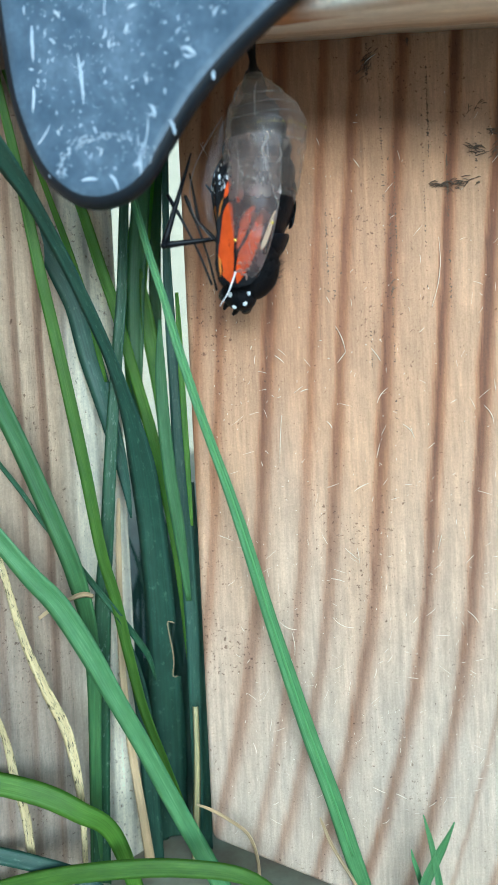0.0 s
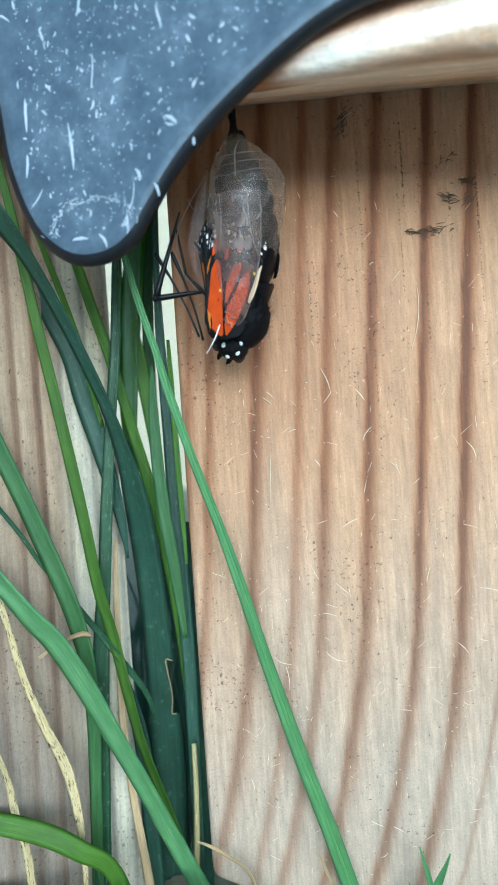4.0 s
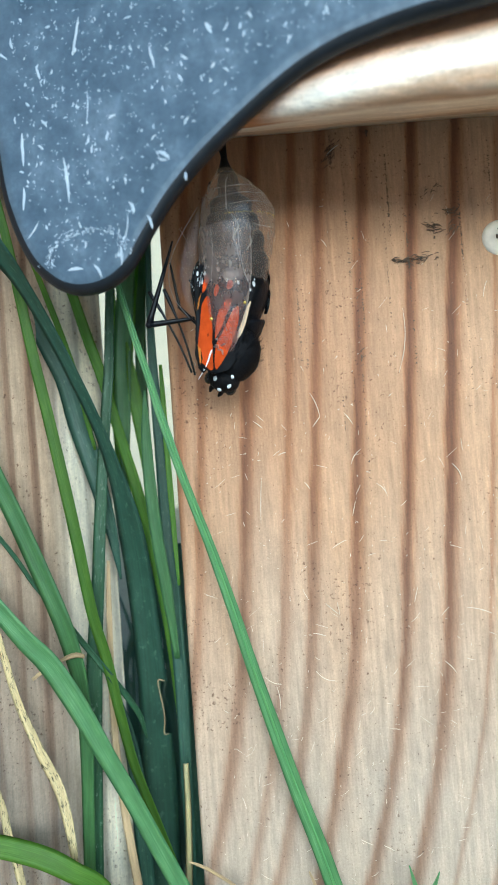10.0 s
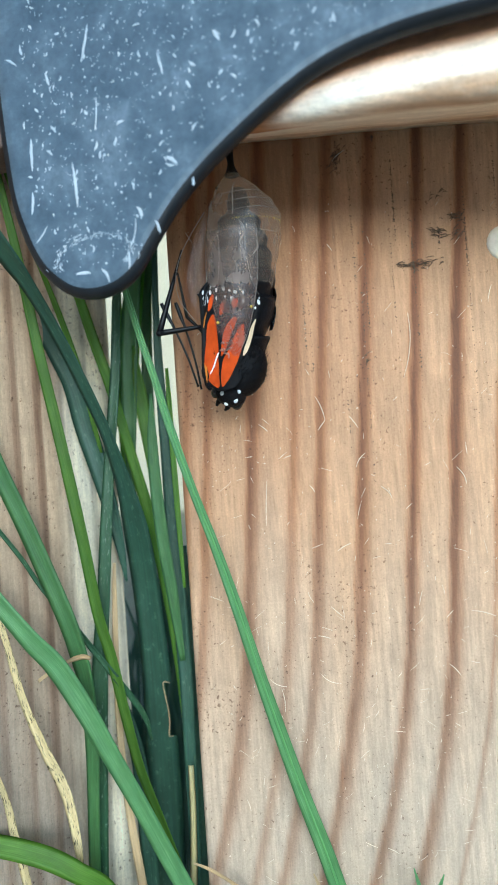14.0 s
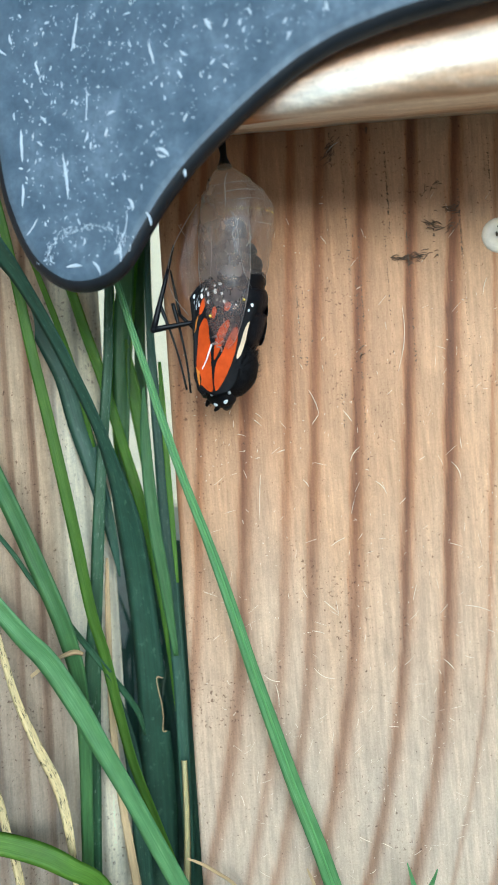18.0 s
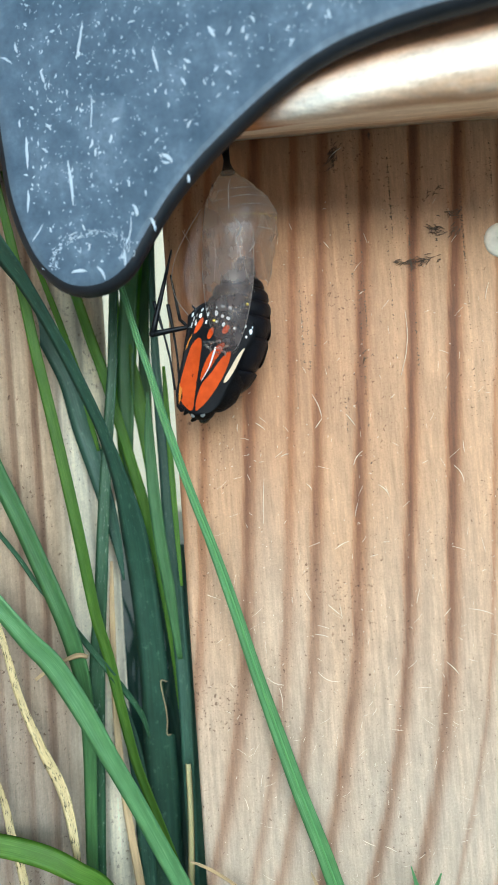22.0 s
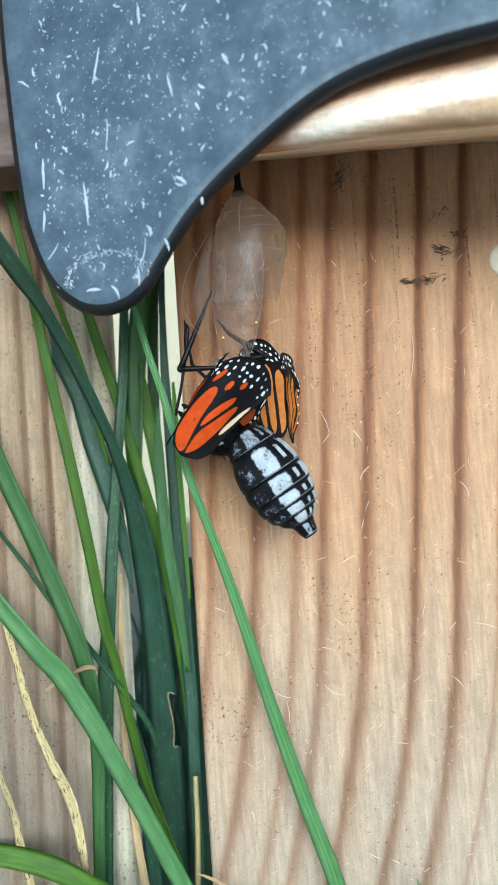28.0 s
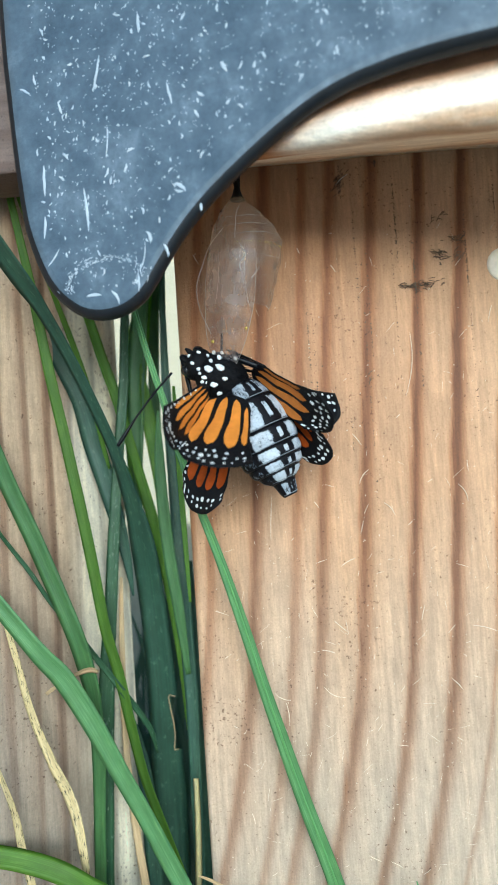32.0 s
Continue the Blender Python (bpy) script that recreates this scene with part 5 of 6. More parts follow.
def wing_panel(name, parent, sign, long, wide, cup, cells, spots, colours, label="", seed=0, both=False, droop=0.0, back_cells=None):
    """A rigid crumpled panel of a wing, from its base at the origin along +z. sign: the side (+1, -1) to which it spreads
    from its hinge on the z axis; both: it spreads to both sides. wide(r): its width in cm; cells: (f0, f1, r0, r1) in shares
    across and along, or the corners (f, r) of a free outline with an own colour last; back_cells: those of the face
    towards +y where they differ; spots: (f, r, size); colours: of the face towards -y and of the one towards +y."""
    rng = random.Random(seed)

    def place(f, r, lift=0.0):
        g = 2 * f - 1 if both else f
        s = math.sqrt(max(min(1.0, r / 0.17), 0.0) * (2 - min(1.0, r / 0.17)))
        mid = 0.0 if both else 0.5
        x = sign * wide(r) * (mid + (g - mid) * (0.12 + 0.88 * s))
        z = long * (r - 0.20 * abs(2 * f - 1) ** 2.5 * max(0.0, r - 0.55) / 0.45)
        y = cup * x * x + droop * max(0.0, r - 0.45) ** 2 + 0.05 * noise.noise(Vector((x * 3.2, z * 2.2, seed))) + 0.012 * noise.noise(Vector((x * 11, z * 7, seed + 3)))
        return Vector((x, y + lift, z))
    bm = bmesh.new()
    nf, nr = 16, 26
    for lift, flip in ((-0.010, False), (0.010, True)):
        grid = [[bm.verts.new(place(k / nf, i / nr, lift)) for k in range(nf + 1)] for i in range(nr + 1)]
        for p, q in zip(grid, grid[1:]):
            for k in range(nf):
                f = (p[k], p[k + 1], q[k + 1], q[k])
                bm.faces.new(f[::-1] if flip else f)
        if not flip:
            first = grid
        else:
            rim1 = [g[0] for g in first] + first[-1][1:] + [g[-1] for g in first[::-1]][1:] + first[0][::-1][1:-1]
            rim2 = [g[0] for g in grid] + grid[-1][1:] + [g[-1] for g in grid[::-1]][1:] + grid[0][::-1][1:-1]
            for k in range(len(rim1)):
                j = (k + 1) % len(rim1)
                bm.faces.new((rim1[k], rim1[j], rim2[j], rim2[k]))
    ob = part(name, bm, WING_BLACK, parent, label)
    for lift, base_colour, own_cells in ((-0.015, colours[0], cells), (0.015, colours[1], back_cells or cells)):
        for cell in own_cells:
            bm = bmesh.new()
            if isinstance(cell[0], tuple):
                # a cell of free outline, rounded off and laid on in rings
                mat = base_colour
                rim = [Vector(p) for p in cell if len(p) == 2]
                for p in cell:
                    if len(p) == 1:
                        mat = p[0]
                for turn in range(2):
                    rim = [q for u, v in zip(rim, rim[1:] + rim[:1]) for q in (u * 0.75 + v * 0.25, u * 0.25 + v * 0.75)]
                mid = sum(rim, Vector((0, 0))) / len(rim)
                loops = [[bm.verts.new(place(*(mid + (p - mid) * share), lift)) for p in rim] for share in (1.0, 0.8, 0.6, 0.4, 0.2)]
                for p, q in zip(loops, loops[1:]):
                    for k in range(len(p)):
                        j = (k + 1) % len(p)
                        bm.faces.new((p[k], p[j], q[j], q[k]))
                bm.faces.new(loops[-1])
            else:
                f0, f1, r0, r1, *own = cell
                mat = own[0] if own else base_colour
                n, m = 14, 6
                grid = []
                skew = rng.uniform(-0.02, 0.02)
                for i in range(n + 1):
                    s = i / n
                    w = (1 - abs(2 * s - 1) ** 5) ** 0.6 * (0.84 + 0.16 * s) * (1 - 0.06 * math.sin(9 * s + seed)) + 0.02
                    mid, half = (f0 + f1) / 2 + skew * math.sin(3 * s), (f1 - f0) / 2 * w
                    grid.append([bm.verts.new(place(mid + half * (2 * k / m - 1), r0 + (r1 - r0) * s, lift)) for k in range(m + 1)])
                for p, q in zip(grid, grid[1:]):
                    for k in range(m):
                        bm.faces.new((p[k], p[k + 1], q[k + 1], q[k]))
            part("wing_cell", bm, mat, ob)
    for lift in (-0.018, 0.018):
        bm = bmesh.new()
        for f, r, size in spots:
            c = place(f, r, lift)
            du, dv = (place(min(1, f + 0.01), r, lift) - place(f, r, lift)), (place(f, r + 0.01, lift) - c).normalized()
            du = du.normalized() if du.length > 1e-6 else Vector((1, 0, 0))
            sx, sz = size * rng.uniform(0.7, 1.2), size * rng.uniform(0.8, 1.5)
            ring = [bm.verts.new(c + du * math.cos(t) * sx * rng.uniform(0.8, 1.15) + dv * math.sin(t) * sz) for t in [k * math.pi / 4 for k in range(8)]]
            top = bm.verts.new(c + Vector((0, lift * 0.3, 0)))
            for k in range(8):
                bm.faces.new((ring[k], ring[(k + 1) % 8], top))
        part("spot_pattern", bm, WING_WHITE, ob, "small white spots")["kind"] = "stuff"
    return ob


def margin_spots(n, seed, rows=2, start=0.94, side=False):
    rng = random.Random(seed)
    out = []
    for j in range(rows):
        for k in range(n):
            out.append(((k + 0.5 + rng.uniform(-0.2, 0.2)) / n, start - 0.075 * j + rng.uniform(-0.012, 0.012), (0.026 if j % 2 == 0 else 0.033) * rng.uniform(0.7, 1.25)))
    if side:
        for k in range(7):
            out.append((0.94 + rng.uniform(-0.02, 0.02), 0.25 + 0.62 * k / 6, 0.022))
    return out


FAN = [(0.03, 0.25, 0.06, 0.72), (0.32, 0.55, 0.05, 0.74), (0.62, 0.82, 0.08, 0.72), (0.88, 0.975, 0.16, 0.66)]


def forewing(sign, seed, front_faces, rear_faces):
    """Two panels hinged on the middle vein; sign -1 mirrors it. The front panel is the part, the rear one its piece."""
    front = wing_panel("forewing", butterfly, sign, 1.95, lambda r: 0.70 + 0.42 * r if sign > 0 else 0.52 + 0.30 * r, -0.30,
                       [[(0.20, 0.02), (0.05, 0.10), (0.03, 0.30), (0.10, 0.55), (0.20, 0.66), (0.30, 0.62), (0.32, 0.45), (0.35, 0.28), (0.42, 0.12), (0.44, 0.03)],
                        [(0.50, 0.03), (0.46, 0.14), (0.47, 0.26), (0.58, 0.36), (0.72, 0.56), (0.80, 0.60), (0.82, 0.45), (0.79, 0.28), (0.70, 0.12), (0.60, 0.04)],
                        [(0.41, 0.28), (0.40, 0.40), (0.50, 0.56), (0.64, 0.66), (0.68, 0.60), (0.56, 0.42), (0.47, 0.31)],
                        [(0.10, 0.68), (0.16, 0.70), (0.24, 0.80), (0.20, 0.86), (0.12, 0.78)], [(0.34, 0.66), (0.42, 0.64), (0.46, 0.74), (0.38, 0.76)], [(0.56, 0.72), (0.64, 0.72), (0.66, 0.80), (0.58, 0.80)],
                        [(0.86, 0.30), (0.91, 0.32), (0.965, 0.46), (0.975, 0.66), (0.95, 0.68), (0.90, 0.52), (0.84, 0.36), (WING_CREAM,)]] if sign > 0 else FAN,
                       margin_spots(9, seed, 2, 0.945) + margin_spots(6, seed + 9, 1, 0.80), front_faces, "crumpled orange forewing veined with black", seed, droop=0.25, back_cells=FAN)
    rear = wing_panel("rear_panel", front, -sign, 1.85, lambda r: 0.30 + 0.44 * r, -0.34,
                      [(0.05, 0.25, 0.06, 0.72), (0.32, 0.51, 0.06, 0.75), (0.58, 0.75, 0.08, 0.75), (0.81, 0.93, 0.12, 0.68)],
                      margin_spots(9, seed + 1, 2, 0.94, True), rear_faces, "", seed + 1, droop=0.25)
    return front, rear


def hindwing(sign, seed):
    return wing_panel("hindwing", butterfly, sign, 1.6, lambda r: 0.14 + 0.27 * math.sin(min(1.0, r * 1.15) * 2.1), -0.4,
                      [(0.06, 0.27, 0.22, 0.72), (0.31, 0.49, 0.44, 0.74), (0.53, 0.70, 0.44, 0.74), (0.74, 0.93, 0.22, 0.72), (0.32, 0.68, 0.08, 0.39)],
                      margin_spots(8, seed, 2, 0.93, True), (WING_RUST, WING_RUST), "crumpled orange and black hindwing with white spots", seed, True, droop=0.2)


segments = []


def build_abdomen():
    """Segments from the waist at the origin down to the tip at -z; the back faces -y."""
    prof = [(0.0, 0.26), (0.14, 0.36), (0.35, 0.45), (0.58, 0.53), (0.82, 0.57), (1.06, 0.58), (1.36, 0.53), (1.55, 0.45), (1.70, 0.33), (1.79, 0.22), (1.89, 0.165), (2.06, 0.12)]

    def radius(d):
        for (d1, r1), (d2, r2) in zip(prof, prof[1:]):
            if d <= d2:
                f = (d - d1) / (d2 - d1)
                return r1 + (r2 - r1) * (f * f * (3 - 2 * f) * 0.4 + f * 0.6)
        return prof[-1][1]

    def skin(d, a, lift=0.0):
        r = radius(d) + lift
        return Vector((math.sin(a) * r, -math.cos(a) * r * 0.92, -d))
    cuts = [0.0, 0.36, 0.90, 1.22, 1.44, 1.62, 1.80, 2.06]
    first = None
    for i, (d0, d1) in enumerate(zip(cuts, cuts[1:])):
        bm = bmesh.new()
        rows = []
        if i:
            for back in (0.26, 0.13, 0.02):
                rows.append([bm.verts.new(skin(d0 - back, 2 * math.pi * j / 28, min(0.0, radius(d0) - radius(d0 - back)) - 0.03)) for j in range(28)])
        for k in range(9):
            f = k / 8
            d = d0 + (d1 - d0) * f
            lift = 0.020 * math.sin(math.pi * min(1, f * 1.02)) ** 0.6 - 0.012 * (1 - f)
            rows.append([bm.verts.new(skin(d, 2 * math.pi * j / 28, lift)) for j in range(28)])
        for p, q in zip(rows, rows[1:]):
            for j in range(28):
                bm.faces.new((p[j], p[(j + 1) % 28], q[(j + 1) % 28], q[j]))
        bm.faces.new(rows[0][::-1]), bm.faces.new(rows[-1])
        if first is None:
            seg = first = part("abdomen", bm, BELLY, butterfly, "swollen black abdomen dusted with white scales")
        else:
            seg = part("segment", bm, BELLY, first)
            segments.append(seg)
        # powdered patches on either side of the back and specks on the flanks
        for sgn in (-1, 1):
            for a0, a1, mat, f0, f1 in ((13, 56, POWDER if 0 < i < 6 else POWDER_MID, 0.03, 0.97), (60, 100, POWDER_THIN, 0.2, 0.95), (-5, 5, POWDER if 0 < i < 6 else POWDER_MID, 0.15, 0.75)):
                if (i == 6 and a0 > 59) or (a0 < 0 and sgn < 0):
                    continue
                bm = bmesh.new()
                uvl = bm.loops.layers.uv.new("run")
                rows = []
                for k in range(6):
                    f = f0 + (f1 - f0) * k / 5
                    d = d0 + (d1 - d0) * f
                    w = 1 - 0.12 * abs(2 * k / 5 - 1) ** 3
                    lift = 0.020 * math.sin(math.pi * min(1, f * 1.02)) ** 0.6 - 0.012 * (1 - f) + 0.008
                    mid, half = radians(a0 + a1) / 2, radians(a1 - a0) / 2 * w
                    rows.append([bm.verts.new(skin(d, sgn * (mid + half * (2 * j / 7 - 1)) , lift)) for j in range(8)])
                for k, (p, q) in enumerate(zip(rows, rows[1:])):
                    for j in range(7):
                        face = bm.faces.new((p[j], p[j + 1], q[j + 1], q[j]))
                        for loop, u, v in zip(face.loops, (j, j + 1, j + 1, j), (k, k, k + 1, k + 1)):
                            loop[uvl].uv = (u / 7, v / 5)
                part("powder_patch", bm, mat, first)
        bm = bmesh.new()
        tube(bm, [tuple(skin(d1 - 0.035, radians(a), 0.022)) for a in (-75, -40, 0, 40, 75)], [0.004, 0.007, 0.008, 0.007, 0.004], 5, 14)
        part("pale_ring", bm, RING, first)
    return first


def build_thorax():
    """Thorax at the origin, the head towards +z, the back towards -y."""
    bm = bmesh.new()
    vs = ball(bm, (0, 0, 0), (0.40, 0.38, 0.48), None, 20, 14)
    for v in vs:
        v.co += v.co.normalized() * 0.03 * noise.noise(v.co * 9)
    body = part("thorax", bm, FUR, butterfly, "furry black thorax with white spots")
    rng = random.Random(4)
    bm = bmesh.new()
    for k in range(900):
        a, b = rng.uniform(0, 2 * math.pi), rng.uniform(-1, 1)
        s = math.sqrt(1 - b * b)
        n = Vector((s * math.cos(a), s * math.sin(a), b))
        p = Vector((n.x * 0.40, n.y * 0.38, n.z * 0.48))
        q = p + n * rng.uniform(0.03, 0.09) + Vector((0, 0, -0.08))
        side = n.cross(Vector((0.3, 0.2, 1))).normalized() * 0.006
        v = [bm.verts.new(p - side), bm.verts.new(p + side), bm.verts.new(q)]
        bm.faces.new(v)
    part("fur", bm, FUR, body)["kind"] = "stuff"
    for x, z, s, side in ((-0.10, 0.20, 0.075, -1), (0.17, 0.15, 0.05, -1), (-0.27, 0.0, 0.07, -1), (-0.24, 0.2, 0.05, -1), (0.0, 0.04, 0.08, -1), (0.30, 0.16, 0.04, -1), (-0.04, 0.40, 0.04, -1), (0.14, 0.34, 0.035, -1), (-0.33, -0.14, 0.05, -1),
                          (0.32, -0.08, 0.045, -1), (-0.36, 0.1, 0.04, -1), (0.1, 0.36, 0.04, 1), (-0.14, 0.36, 0.045, -1), (-0.2, 0.3, 0.035, -1), (0.05, 0.24, 0.04, -1), (-0.3, 0.2, 0.04, -1), (-0.12, -0.12, 0.05, -1), (0.24, 0.28, 0.045, -1)):
        bm = bmesh.new()
        y = side * (0.38 * math.sqrt(max(0.02, 1 - (x / 0.40) ** 2 - (z / 0.48) ** 2)) + 0.01)
        for v in ball(bm, (x, y, z), (s * 0.75, 0.025, s), Matrix.Rotation(x * 3 + z, 3, "Y"), 9, 6):
            v.co += Vector((0.25 * s * noise.noise(v.co * 40), 0, 0.3 * s * noise.noise(v.co * 40 + Vector((3, 1, 2)))))
        part("white_spot", bm, WING_WHITE, body)
    bm = bmesh.new()
    vs = ball(bm, (0, -0.01, 0.44), (0.29, 0.27, 0.23), None, 18, 12)
    head = part("head", bm, FUR, body, "black head with white spots")
    for sgn in (-1, 1):
        bm = bmesh.new()
        ball(bm, (0.20 * sgn, -0.04, 0.54), (0.095, 0.11, 0.11), None, 14, 10)
        part("eye", bm, EYE, body, "shiny black eye")
        bm = bmesh.new()
        ball(bm, (0.11 * sgn, -0.25, 0.50), (0.03, 0.02, 0.04), None, 8, 6)
        ball(bm, (0.13 * sgn, 0.21, 0.52), (0.035, 0.02, 0.045), None, 8, 6)
        part("white_spot", bm, WING_WHITE, body)
        bm = bmesh.new()
        tube(bm, [(0.07 * sgn, -0.08, 0.60), (0.09 * sgn, -0.14, 0.67), (0.08 * sgn, -0.17, 0.74)], (0.05, 0.045, 0.02), 7, 8)
        part("palp", bm, FUR, body)
    bm = bmesh.new()
    ball(bm, (0, -0.18, 0.62), (0.035, 0.03, 0.03), None, 8, 6)
    ball(bm, (0.02, 0.12, 0.64), (0.04, 0.03, 0.035), None, 8, 6)
    part("white_spot", bm, WING_WHITE, body)
    return body


def build_leg(name, pts, radii):
    bm = bmesh.new()
    for (p, q), (r1, r2) in zip(zip(pts, pts[1:]), zip(radii, radii[1:])):
        m = tuple((a + b) / 2 for a, b in zip(p, q))
        tube(bm, [p, m, q], (r1, (r1 + r2) / 2, r2), 7, 6)
    for p, r in zip(pts, radii):
        ball(bm, p, (r * 1.1, r * 1.1, r * 1.1), None, 7, 5)
    return part(name, bm, HORN, butterfly)


abdomen = build_abdomen()
thorax = build_thorax()
fore_a, rear_a = forewing(1, 11, (WING_ORANGE, WING_AMBER), (WING_ORANGE, WING_AMBER))
fore_b, rear_b = forewing(-1, 23, (WING_TAN, WING_AMBER), (WING_TAN, WING_AMBER))
hind_a, hind_b = hindwing(1, 31), hindwing(-1, 37)
# a gripping leg: thigh, shin and foot, bent at the knee; knee at the origin
leg_a = build_leg("leg", [(0.72, 0.05, 0.06), (0, 0, 0), (0.33, 0.05, 0.95), (0.46, 0.1, 1.35)], (0.032, 0.055, 0.028, 0.016))
leg_b = build_leg("leg", [(-0.56, 0.05, -0.06), (0, 0, 0), (-0.60, 0.05, 0.44), (-0.78, 0.1, 0.70)], (0.045, 0.06, 0.035, 0.016))
leg_c = build_leg("leg", [(0.30, 0.05, -0.5), (0, 0, 0), (0.05, 0.02, 0.75)], (0.035, 0.028, 0.016))


def feeler():
    bm = bmesh.new()
    tube(bm, [(0, 0, 0), (0.02, 0, 0.5), (0.0, 0, 1.0), (-0.03, 0, 1.3), (-0.05, 0, 1.5)], (0.02, 0.018, 0.02, 0.034, 0.03), 7, 20)
    return part("antenna", bm, HORN, butterfly)


antenna_a, antenna_b = feeler(), feeler()


def posed(x, y, z, spin=0, twist=0, pitch=0):
    """A pose in centimetres: tilt about x, turn about the part's own z, then spin (clockwise seen from the front)."""
    return Matrix.Translation(Vector((x, y, z)) * CM) @ Matrix.Rotation(radians(spin), 4, "Y") @ Matrix.Rotation(radians(twist), 4, "Z") @ Matrix.Rotation(radians(pitch), 4, "X")


